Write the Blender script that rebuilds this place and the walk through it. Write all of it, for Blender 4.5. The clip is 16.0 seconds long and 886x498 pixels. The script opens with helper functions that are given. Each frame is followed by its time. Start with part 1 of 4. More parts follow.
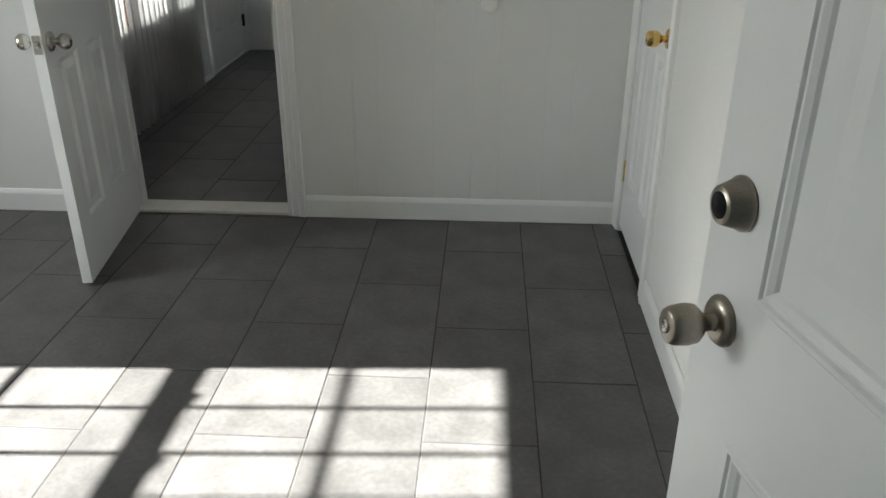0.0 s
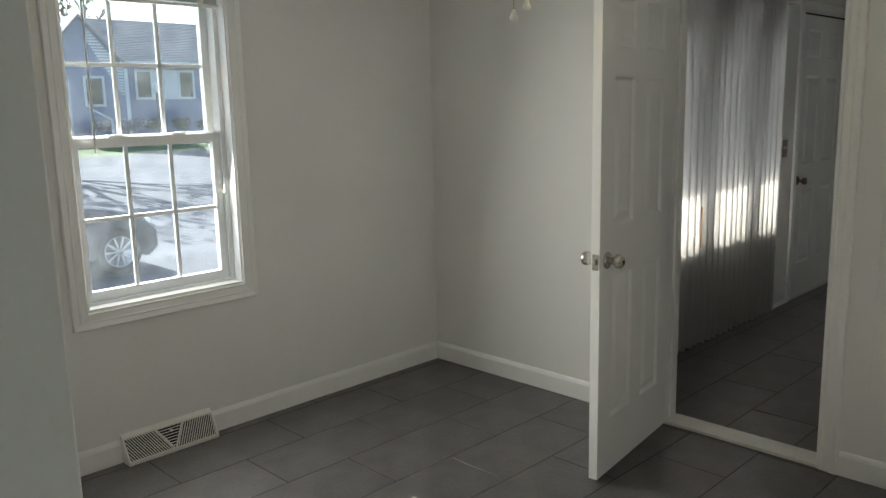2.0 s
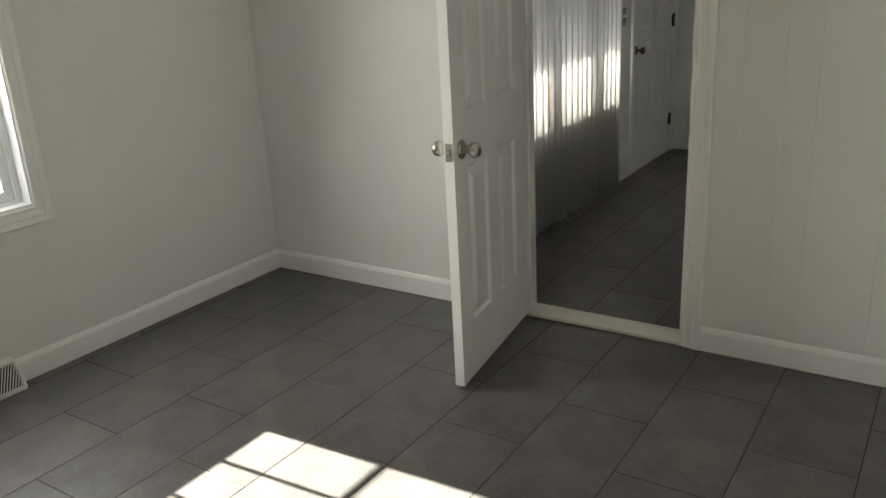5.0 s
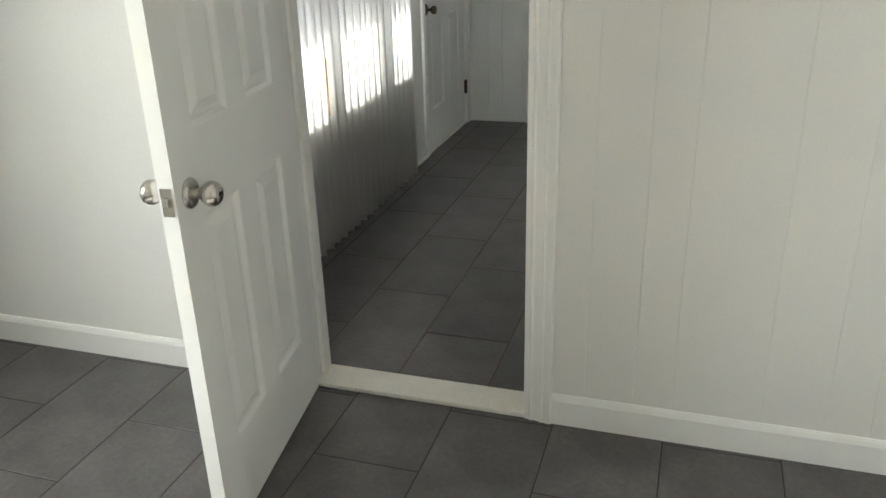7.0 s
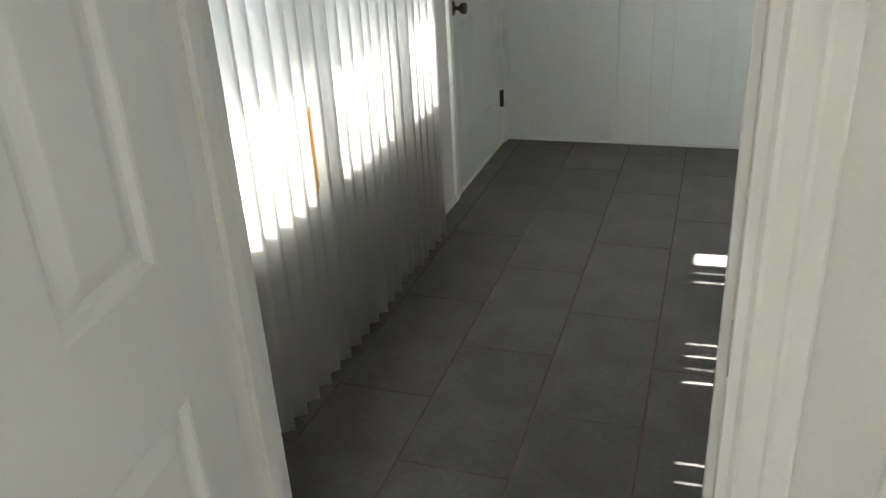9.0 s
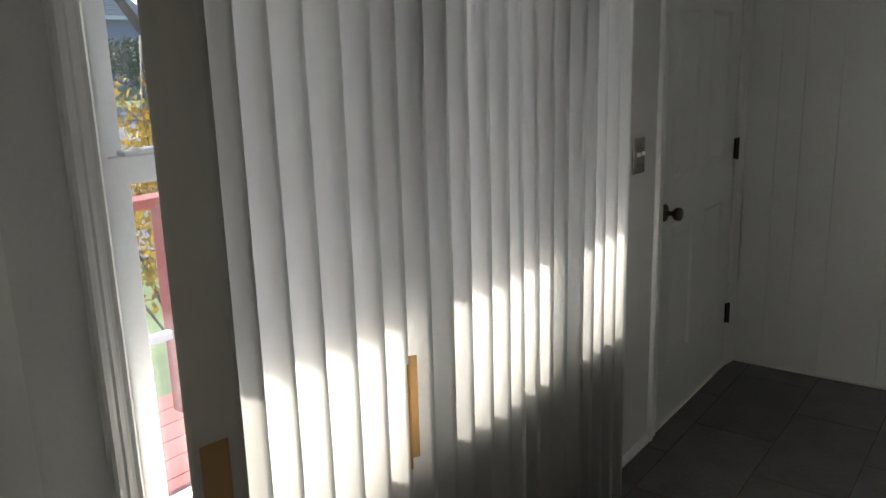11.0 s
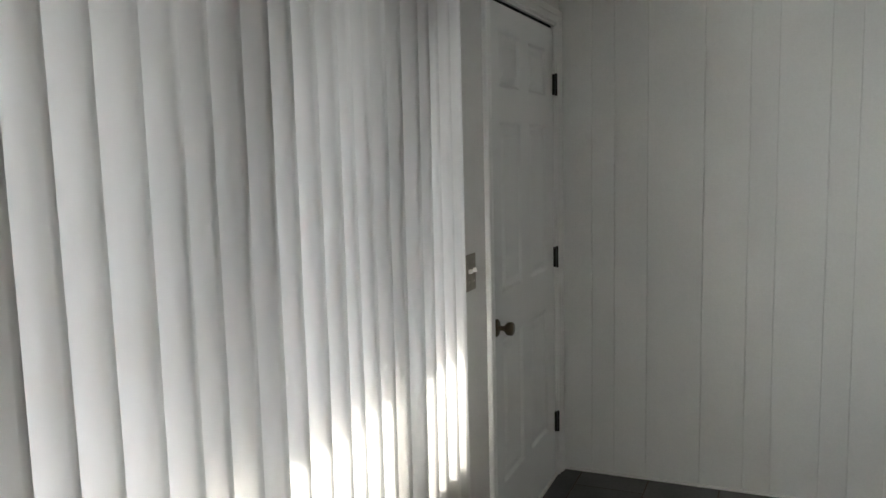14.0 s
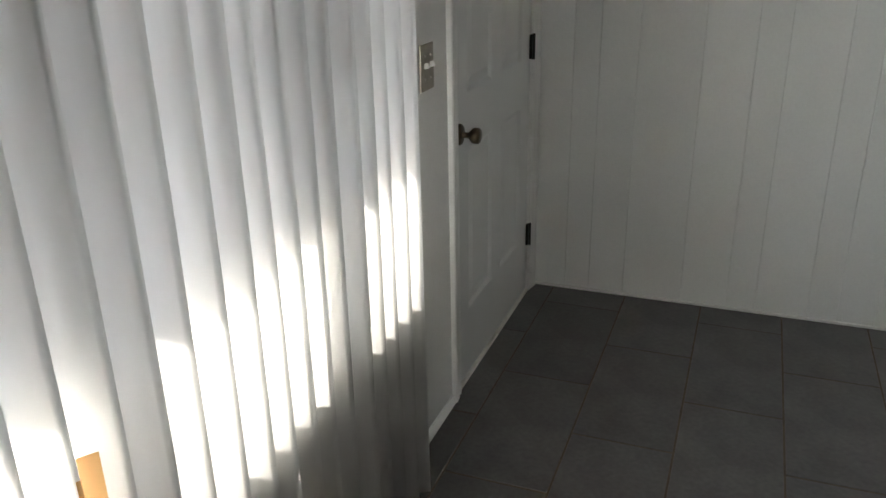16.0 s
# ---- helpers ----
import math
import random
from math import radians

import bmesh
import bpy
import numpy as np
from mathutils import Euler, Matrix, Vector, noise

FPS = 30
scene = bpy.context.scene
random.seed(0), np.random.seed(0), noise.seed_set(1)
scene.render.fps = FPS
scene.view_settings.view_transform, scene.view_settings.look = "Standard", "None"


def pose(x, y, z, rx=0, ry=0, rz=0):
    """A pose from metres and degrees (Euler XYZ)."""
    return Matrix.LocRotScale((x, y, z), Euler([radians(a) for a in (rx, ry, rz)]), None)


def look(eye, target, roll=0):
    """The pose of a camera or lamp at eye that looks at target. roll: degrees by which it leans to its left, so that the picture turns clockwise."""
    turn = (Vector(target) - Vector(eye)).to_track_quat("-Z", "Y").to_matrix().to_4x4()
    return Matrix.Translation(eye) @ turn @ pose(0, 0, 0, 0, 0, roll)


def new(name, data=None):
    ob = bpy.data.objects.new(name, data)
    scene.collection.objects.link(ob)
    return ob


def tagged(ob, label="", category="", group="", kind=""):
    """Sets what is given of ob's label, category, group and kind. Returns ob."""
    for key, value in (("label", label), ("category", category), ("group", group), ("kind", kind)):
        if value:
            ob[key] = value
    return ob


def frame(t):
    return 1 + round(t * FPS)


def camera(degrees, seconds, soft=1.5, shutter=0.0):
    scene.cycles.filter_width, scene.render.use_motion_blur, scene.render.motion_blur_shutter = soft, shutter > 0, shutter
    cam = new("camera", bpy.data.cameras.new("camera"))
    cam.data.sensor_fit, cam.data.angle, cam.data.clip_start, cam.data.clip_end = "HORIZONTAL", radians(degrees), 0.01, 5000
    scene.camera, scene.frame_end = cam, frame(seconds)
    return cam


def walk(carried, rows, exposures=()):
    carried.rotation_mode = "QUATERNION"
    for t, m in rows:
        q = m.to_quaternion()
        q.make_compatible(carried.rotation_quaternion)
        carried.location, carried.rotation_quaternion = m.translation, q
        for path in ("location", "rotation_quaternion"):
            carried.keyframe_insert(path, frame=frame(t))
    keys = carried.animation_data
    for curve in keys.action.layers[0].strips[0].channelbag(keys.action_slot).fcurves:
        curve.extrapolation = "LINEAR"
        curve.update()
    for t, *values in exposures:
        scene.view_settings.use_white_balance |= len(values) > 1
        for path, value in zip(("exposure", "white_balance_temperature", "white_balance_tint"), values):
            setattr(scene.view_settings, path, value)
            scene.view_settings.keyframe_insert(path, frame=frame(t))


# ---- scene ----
cam = camera(58.1, 16.0)
PATH = [
    (0, (-0.247, 0.326, 1.394), (-0.342, 2.129, 0.535), 0.2),
    (0.2, (-0.206, 0.317, 1.382), (-0.51, 2.094, 0.515), -1.1),
    (0.5, (-0.102, 0.3, 1.39), (-0.744, 1.992, 0.537), -1.8),
    (1, (-0.005, 0.361, 1.412), (-1.126, 1.805, 0.602), -1.4),
    (1.5, (0.008, 0.381, 1.425), (-1.352, 1.747, 0.893), -1.2),
    (2, (-0.024, 0.4, 1.473), (-1.42, 1.786, 1.115), -1.3),
    (2.5, (-0.084, 0.468, 1.506), (-1.497, 1.867, 1.295), -1.1),
    (3, (-0.156, 0.504, 1.541), (-1.576, 1.912, 1.497), -1.3),
    (3.5, (-0.198, 0.516, 1.534), (-1.624, 1.918, 1.485), -1.2),
    (4, (-0.216, 0.538, 1.503), (-1.631, 1.942, 1.342), -1.6),
    (4.5, (-0.24, 0.579, 1.456), (-1.573, 2.0, 1.003), -2.2),
    (5, (-0.276, 0.672, 1.429), (-1.329, 2.246, 0.785), -3.1),
    (7.5, (-0.86, 1.866, 1.396), (-1.418, 3.617, 0.608), -2.1),
    (8.0, (-1.01, 2.14, 1.402), (-1.572, 3.881, 0.595), -3.6),
    (8.2, (-1.05, 2.25, 1.397), (-1.609, 3.989, 0.582), -4.0),
    (10.3, (-1.194, 3.347, 1.412), (-2.11, 4.912, 0.568), -0.9),
    (10.5, (-1.181, 3.381, 1.424), (-2.198, 4.909, 0.629), -1.5),
    (11, (-1.181, 3.408, 1.464), (-2.354, 4.958, 0.994), -1.7),
    (11.5, (-1.172, 3.405, 1.517), (-2.412, 4.965, 1.346), -1.8),
    (12, (-1.17, 3.412, 1.548), (-2.417, 4.975, 1.572), -2.0),
    (12.5, (-1.174, 3.413, 1.555), (-2.434, 4.966, 1.595), -2.4),
    (13, (-1.155, 3.426, 1.53), (-2.374, 5.008, 1.417), -2.3),
    (13.5, (-1.204, 3.463, 1.517), (-2.161, 5.207, 1.304), -1.4),
    (14, (-1.336, 3.552, 1.515), (-2.116, 5.378, 1.27), -1.4),
    (14.5, (-1.426, 3.698, 1.508), (-2.106, 5.554, 1.205), -1.2),
    (15, (-1.446, 3.813, 1.513), (-2.142, 5.661, 1.195), -0.3),
    (15.5, (-1.45, 3.907, 1.492), (-2.156, 5.736, 1.094), -0.2),
    (16, (-1.467, 4.001, 1.455), (-2.143, 5.728, 0.708), -1.2),
]
EXPOSURES = [(0.0, 3.75, 6200, 3), (1.0, 3.85, 6200, 3), (1.5, 3.55, 6450, 3), (3.0, 3.8, 6950, 3), (4.3, 3.9, 6800, 3), (5.0, 3.8, 6950, 4), (7.5, 4.88, 6500, 1), (8.2, 4.9, 6550, 1), (10.5, 4.05, 6550, 2), (11.0, 3.5, 6800, 5),
             (11.5, 3.85, 6950, 6), (12.0, 4.45, 7000, 6), (12.5, 4.75, 7000, 6), (13.5, 4.45, 6750, 4), (14.5, 4.48, 6700, 5), (16.0, 4.35, 6700, 5)]
walk(cam, [(t, look(eye, target, roll)) for t, eye, target, roll in PATH], EXPOSURES)

# ---------- world, sun, light ----------
SUN_TAN = 0.604
sky = bpy.data.worlds.new("sky")
scene.world = sky
sky.use_nodes = True
wn = sky.node_tree
st = wn.nodes.new("ShaderNodeTexSky")
st.sky_type = "NISHITA"
st.sun_disc = False
st.sun_elevation = math.atan(SUN_TAN)
st.sun_rotation = radians(-86)
wn.nodes["Background"].inputs["Strength"].default_value = 0.08
wn.links.new(st.outputs[0], wn.nodes["Background"].inputs["Color"])
sun_data = bpy.data.lights.new("sun", "SUN")
sun_data.energy = 5.0
sun_data.angle = radians(0.5)
sun_data.color = (1.0, 0.95, 0.88)
sun = new("sun", sun_data)
sun.matrix_world = look((-20, -1.0, 12.08), (0, 0, 0))


# sky light that comes in by the openings
def sky_area(name, eye, target, w, h, power, color=(0.86, 0.93, 1.0)):
    d = bpy.data.lights.new(name, "AREA")
    d.shape, d.size, d.size_y, d.energy, d.color = "RECTANGLE", w, h, power, color
    d.spread = radians(150)
    o = new(name, d)
    o.matrix_world = look(eye, target)
    return o


sky_area("skylight_window", (-3.275, 1.945, 1.31), (0, 1.945, 0.35), 0.66, 0.95, 1.65, (1.0, 0.98, 0.95))
sky_area("skylight_porch", (-2.5, 4.85, 1.3), (0, 4.85, 1.75), 1.6, 1.2, 2.3, (0.95, 0.97, 1.0))


# ---------- materials ----------
def mat(name, color, rough=0.5, metal=0.0, var=0.08, scale=6.0, grain=0.0, gscale=120.0, bump=0.0, bscale=90.0,
        rand=0.0, spec=0.5, stretch=(1, 1, 1), island=False):
    m = bpy.data.materials.new(name)
    m.use_nodes = True
    nt = m.node_tree
    b = nt.nodes["Principled BSDF"]
    b.inputs["Roughness"].default_value = rough
    b.inputs["Metallic"].default_value = metal
    b.inputs["Specular IOR Level"].default_value = spec
    tc = nt.nodes.new("ShaderNodeTexCoord")
    mp = nt.nodes.new("ShaderNodeMapping")
    mp.inputs["Scale"].default_value = stretch
    nt.links.new(tc.outputs["Object"], mp.inputs[0])
    n1 = nt.nodes.new("ShaderNodeTexNoise")
    n1.inputs["Scale"].default_value = scale
    n1.inputs["Detail"].default_value = 5
    n2 = nt.nodes.new("ShaderNodeTexNoise")
    n2.inputs["Scale"].default_value = gscale
    n2.inputs["Detail"].default_value = 3
    for n in (n1, n2):
        nt.links.new(mp.outputs[0], n.inputs["Vector"])

    def ramp(src, amount):
        r = nt.nodes.new("ShaderNodeMapRange")
        r.inputs["From Min"].default_value, r.inputs["From Max"].default_value = 0.3, 0.7
        r.inputs["To Min"].default_value, r.inputs["To Max"].default_value = 1 - amount, 1 + amount
        nt.links.new(src, r.inputs["Value"])
        return r.outputs[0]

    def times(a, c):
        k = nt.nodes.new("ShaderNodeMath")
        k.operation = "MULTIPLY"
        nt.links.new(a, k.inputs[0])
        nt.links.new(c, k.inputs[1])
        return k.outputs[0]

    f = times(ramp(n1.outputs["Fac"], var), ramp(n2.outputs["Fac"], grain))
    if rand:
        src = nt.nodes.new("ShaderNodeNewGeometry").outputs["Random Per Island"] if island else nt.nodes.new("ShaderNodeObjectInfo").outputs["Random"]
        r = nt.nodes.new("ShaderNodeMapRange")
        r.inputs["To Min"].default_value, r.inputs["To Max"].default_value = 1 - rand, 1 + rand
        nt.links.new(src, r.inputs["Value"])
        f = times(f, r.outputs[0])
    mul = nt.nodes.new("ShaderNodeVectorMath")
    mul.operation = "SCALE"
    mul.inputs[0].default_value = color
    nt.links.new(f, mul.inputs["Scale"])
    nt.links.new(mul.outputs[0], b.inputs["Base Color"])
    if bump:
        n3 = nt.nodes.new("ShaderNodeTexNoise")
        n3.inputs["Scale"].default_value = bscale
        n3.inputs["Detail"].default_value = 4
        nt.links.new(mp.outputs[0], n3.inputs["Vector"])
        bp = nt.nodes.new("ShaderNodeBump")
        bp.inputs["Strength"].default_value = bump
        bp.inputs["Distance"].default_value = 0.002
        nt.links.new(n3.outputs["Fac"], bp.inputs["Height"])
        nt.links.new(bp.outputs[0], b.inputs["Normal"])
    return m


M_WALL = mat("wall_paint", (0.73, 0.72, 0.70), 0.6, var=0.025, scale=1.8, grain=0.02, bump=0.12, bscale=160)
M_WALL2 = mat("panel_paint", (0.82, 0.825, 0.81), 0.5, var=0.03, scale=2.5, grain=0.02, bump=0.1, bscale=120, rand=0.015)
M_CEIL = mat("ceiling_paint", (0.8, 0.8, 0.79), 0.8, var=0.02, scale=2, bump=0.1, bscale=120)
M_TRIM = mat("trim_paint", (0.82, 0.815, 0.8), 0.33, var=0.02, scale=8, grain=0.015, bump=0.06, bscale=60)
M_DOOR = mat("door_paint", (0.8, 0.8, 0.79), 0.36, var=0.015, scale=5, bump=0.1, bscale=140, stretch=(1, 1, 0.15))
M_TILE = mat("slate_tile", (0.093, 0.088, 0.087), 0.38, var=0.26, scale=6, grain=0.14, gscale=60, bump=0.35, bscale=45, rand=0.12)
M_GROUT = mat("grout", (0.045, 0.041, 0.039), 0.9, var=0.2, scale=20, grain=0.2, bump=0.4)
M_GROUT2 = mat("brown_grout", (0.105, 0.08, 0.058), 0.9, var=0.25, scale=15, grain=0.2, bump=0.4)
M_SUB = mat("subfloor", (0.3, 0.28, 0.25), 0.9)
M_VINYL = mat("window_vinyl", (0.8, 0.82, 0.83), 0.35, var=0.02, scale=12, grain=0.02)
M_NICKEL = mat("satin_nickel", (0.56, 0.53, 0.49), 0.26, 1.0, var=0.06, scale=30, grain=0.05, gscale=300)
M_AGED = mat("aged_nickel", (0.36, 0.32, 0.27), 0.36, 1.0, var=0.12, scale=40, grain=0.1, gscale=400)
M_BRASS = mat("polished_brass", (0.8, 0.56, 0.2), 0.16, 1.0, var=0.05)
M_ABRASS = mat("antique_brass", (0.11, 0.085, 0.055), 0.32, 1.0, var=0.15, scale=60)
M_BLACK = mat("black_iron", (0.025, 0.022, 0.02), 0.45, 0.6, var=0.2, scale=40)
# near-black for shade painted in hollows, lock parts and the door gap strip
M_DARK = mat("near_black", (0.01, 0.01, 0.01), 0.9)
M_FAN = mat("fan_white", (0.8, 0.77, 0.7), 0.3, var=0.03, scale=8)
M_CHAIN = mat("bead_chain", (0.35, 0.3, 0.22), 0.3, 1.0)
M_PVC = mat("white_plastic", (0.8, 0.79, 0.76), 0.4, var=0.02)
M_METALVENT = mat("register_enamel", (0.78, 0.77, 0.73), 0.4, var=0.04, scale=15)
M_SILLSTONE = mat("threshold_paint", (0.74, 0.72, 0.66), 0.4, var=0.06, scale=9, grain=0.05, bump=0.15)
M_ASPHALT = mat("asphalt", (0.095, 0.095, 0.105), 0.9, var=0.3, scale=0.7, grain=0.15, gscale=40, bump=0.3)
M_CONC = mat("concrete", (0.42, 0.41, 0.39), 0.85, var=0.12, scale=2, grain=0.1, bump=0.3)
M_GRASS = mat("lawn", (0.11, 0.15, 0.035), 0.9, var=0.35, scale=1.2, grain=0.3, gscale=30, bump=0.6, bscale=60)
M_BLUE = mat("blue_siding", (0.20, 0.24, 0.37), 0.7, var=0.06, scale=2)
M_WTRIM_SUNLIT = mat("white_trim_and_sunlit_siding", (0.75, 0.75, 0.75), 0.6, var=0.04, scale=2)
M_SHING = mat("roof_shingle", (0.2, 0.2, 0.215), 0.9, var=0.15, scale=3, grain=0.3, gscale=15, rand=0.2, island=True)
M_REDWOOD = mat("red_deck_paint", (0.32, 0.06, 0.045), 0.6, var=0.15, scale=4, grain=0.1, rand=0.08)
M_PALEBAR = mat("pale_rail", (0.6, 0.66, 0.72), 0.5, var=0.05)
M_CARBLUE = mat("navy_car_paint", (0.012, 0.018, 0.05), 0.18, 0.2, var=0.05, spec=0.7)
M_CARWHITE = mat("white_car_paint", (0.75, 0.76, 0.78), 0.2, 0.0, var=0.03)
M_TYRE = mat("tyre", (0.02, 0.02, 0.02), 0.85, var=0.1, scale=20)
M_RIM = mat("alloy", (0.62, 0.63, 0.65), 0.3, 0.8, var=0.04)
M_CARGLASS = mat("car_glass", (0.02, 0.025, 0.03), 0.05, 0.0, spec=0.8)
M_BARK = mat("bark", (0.12, 0.085, 0.06), 0.9, var=0.3, scale=5, grain=0.3, bump=0.6, bscale=30, stretch=(1, 1, 0.3))
M_YLEAF = mat("yellow_leaves", (0.5, 0.33, 0.03), 0.7, var=0.2, scale=2, rand=0.45, island=True)
M_GLEAF = mat("green_leaves", (0.06, 0.1, 0.035), 0.7, var=0.2, scale=2, rand=0.4, island=True)
M_OLEAF = mat("olive_leaves", (0.2, 0.17, 0.05), 0.7, var=0.2, scale=2, rand=0.4, island=True)
M_FLOWER = mat("pale_flowers", (0.6, 0.5, 0.48), 0.7, rand=0.3, island=True)


def sheer(name, color, trans, amount, rough=0.45):
    """Thin vinyl that lets light through."""
    m = mat(name, color, rough, var=0.03, scale=3, grain=0.02, gscale=60, stretch=(1, 1, 0.1))
    nt = m.node_tree
    tr = nt.nodes.new("ShaderNodeBsdfTranslucent")
    tr.inputs["Color"].default_value = (*trans, 1)
    mx = nt.nodes.new("ShaderNodeMixShader")
    mx.inputs[0].default_value = amount
    nt.links.new(nt.nodes["Principled BSDF"].outputs[0], mx.inputs[1])
    nt.links.new(tr.outputs[0], mx.inputs[2])
    nt.links.new(mx.outputs[0], nt.nodes["Material Output"].inputs["Surface"])
    return m


M_SLAT = sheer("slat_vinyl", (0.82, 0.81, 0.805), (0.87, 0.865, 0.86), 0.28)
# vinyl of the end slat, darker and less sheer to paint in its shade
M_SLAT_SHADED = sheer("shaded_slat_vinyl", (0.60, 0.58, 0.53), (0.5, 0.45, 0.38), 0.16)


def pane_mat(name, tint):
    m = bpy.data.materials.new(name)
    m.use_nodes = True
    nt = m.node_tree
    tr = nt.nodes.new("ShaderNodeBsdfTransparent")
    tr.inputs["Color"].default_value = (*tint, 1)
    gl = nt.nodes.new("ShaderNodeBsdfGlossy")
    gl.inputs["Roughness"].default_value = 0.02
    gl.inputs["Color"].default_value = (0.9, 0.9, 0.9, 1)
    fr = nt.nodes.new("ShaderNodeFresnel")
    fr.inputs["IOR"].default_value = 1.3
    mx = nt.nodes.new("ShaderNodeMixShader")
    nt.links.new(fr.outputs[0], mx.inputs[0])
    dust = nt.nodes.new("ShaderNodeBsdfTranslucent")
    dust.inputs["Color"].default_value = (0.75, 0.86, 1.0, 1)
    dm = nt.nodes.new("ShaderNodeMixShader")
    dn = nt.nodes.new("ShaderNodeTexNoise")
    dn.inputs["Scale"].default_value = 9
    dr = nt.nodes.new("ShaderNodeMapRange")
    dr.inputs["From Min"].default_value, dr.inputs["From Max"].default_value = 0.3, 0.7
    dr.inputs["To Min"].default_value, dr.inputs["To Max"].default_value = 0.006, 0.016
    nt.links.new(dn.outputs["Fac"], dr.inputs["Value"])
    nt.links.new(dr.outputs[0], dm.inputs[0])
    nt.links.new(tr.outputs[0], dm.inputs[1])
    nt.links.new(dust.outputs[0], dm.inputs[2])
    nt.links.new(dm.outputs[0], mx.inputs[1])
    nt.links.new(gl.outputs[0], mx.inputs[2])
    nt.links.new(mx.outputs[0], nt.nodes["Material Output"].inputs["Surface"])
    return m


# dark bluish tint put into the glass to dim the bright view outside
M_PANE = pane_mat("window_glass", (0.20, 0.225, 0.265))


def glow(name, color, strength):
    m = mat(name, (0.85, 0.8, 0.68), 0.35, var=0.03)
    b = m.node_tree.nodes["Principled BSDF"]
    b.inputs["Emission Color"].default_value = (*color, 1)
    b.inputs["Emission Strength"].default_value = strength
    return m


M_SHADE = sheer("lit_frosted_glass", (0.85, 0.8, 0.68), (1.0, 0.90, 0.68), 0.6)
M_BULB = glow("lit_bulb", (1.0, 0.80, 0.50), 2.5)


# ---------- building helpers ----------
def box(bm, x0, x1, y0, y1, z0, z1, bevel=0.0, m=None):
    r = bmesh.ops.create_cube(bm, size=1.0)
    vs = r["verts"]
    for v in vs:
        v.co = Vector(((x0 + x1) / 2 + v.co.x * (x1 - x0), (y0 + y1) / 2 + v.co.y * (y1 - y0), (z0 + z1) / 2 + v.co.z * (z1 - z0)))
    if bevel:
        es = list({e for v in vs for e in v.link_edges})
        g = bmesh.ops.bevel(bm, geom=es, offset=bevel, segments=2, affect="EDGES", profile=0.6)
        vs = list({v for f in g["faces"] for v in f.verts} | {v for v in vs if v.is_valid})
    if m is not None:
        for v in vs:
            v.co = m @ v.co
    return vs


def lathe(bm, prof, m=None, n=28, cap=True):
    """Turns a profile of (radius, height) round z."""
    m = m or Matrix()
    rings = []
    for r, h in prof:
        rings.append([bm.verts.new(m @ Vector((r * math.cos(2 * math.pi * i / n), r * math.sin(2 * math.pi * i / n), h))) for i in range(n)])
    for a, b in zip(rings, rings[1:]):
        for i in range(n):
            f = bm.faces.new((a[i], a[(i + 1) % n], b[(i + 1) % n], b[i]))
            f.smooth = True
    if cap:
        bm.faces.new(rings[0][::-1])
        bm.faces.new(rings[-1])
    return rings


def rod(bm, p, q, r, n=10, r2=None):
    p, q = Vector(p), Vector(q)
    d = q - p
    lathe(bm, [(r, 0), (r if r2 is None else r2, d.length)], Matrix.Translation(p) @ d.to_track_quat("Z", "Y").to_matrix().to_4x4(), n)


def prism(bm, pts, a, b, axis):
    """Sweeps a closed outline of 2D points along an axis from a to b."""
    def at(p, s):
        return {"x": (s, p[0], p[1]), "y": (p[0], s, p[1]), "z": (p[0], p[1], s)}[axis]
    r0 = [bm.verts.new(at(p, a)) for p in pts]
    r1 = [bm.verts.new(at(p, b)) for p in pts]
    k = len(pts)
    for i in range(k):
        bm.faces.new((r0[i], r0[(i + 1) % k], r1[(i + 1) % k], r1[i]))
    bm.faces.new(r0[::-1])
    bm.faces.new(r1)
    return r0 + r1


def mesh_of(name, bm, material):
    bmesh.ops.recalc_face_normals(bm, faces=bm.faces)
    me = bpy.data.meshes.new(name)
    bm.to_mesh(me)
    bm.free()
    me.materials.append(material)
    return me


def part(name, bm, material, parent, label=""):
    o = new(name, mesh_of(name, bm, material))
    o.parent = parent
    if label:
        o["label"] = label
    return o


def struct(name, bm, material, label=""):
    return tagged(new(name, mesh_of(name, bm, material)), label, kind="structure")


def thing(name, label, category, m=None, group=""):
    o = new(name)
    o.empty_display_size = 0.1
    if m is not None:
        o.matrix_world = m
    return tagged(o, label, category, group)


def wall(name, axis, at0, at1, s0, s1, z0, z1, openings, material, label):
    """A wall between two planes, with openings (start, end, bottom, top) cut through."""
    bm = bmesh.new()

    def b(a, c, zl, zh):
        if c - a > 1e-4 and zh - zl > 1e-4:
            if axis == "y":
                box(bm, a, c, at0, at1, zl, zh)
            else:
                box(bm, at0, at1, a, c, zl, zh)
    s = s0
    for a, c, lo, hi in sorted(openings):
        b(s, a, z0, z1)
        b(a, c, z0, lo)
        b(a, c, hi, z1)
        s = c
    b(s, s1, z0, z1)
    return struct(name, bm, material, label)


# ---------- plan ----------
XL, XR, YP, YF = -3.27, 0.336, 3.56, 0.575
YPB = 3.665
X2L, X2R, Y2 = -2.27, 0.336, 7.12
H1, H2 = 2.262, 2.208
DX0, DX1, DZ = -1.80, -1.093, 1.992
FX0, FX1, FZ = -0.575, 0.215, 2.03

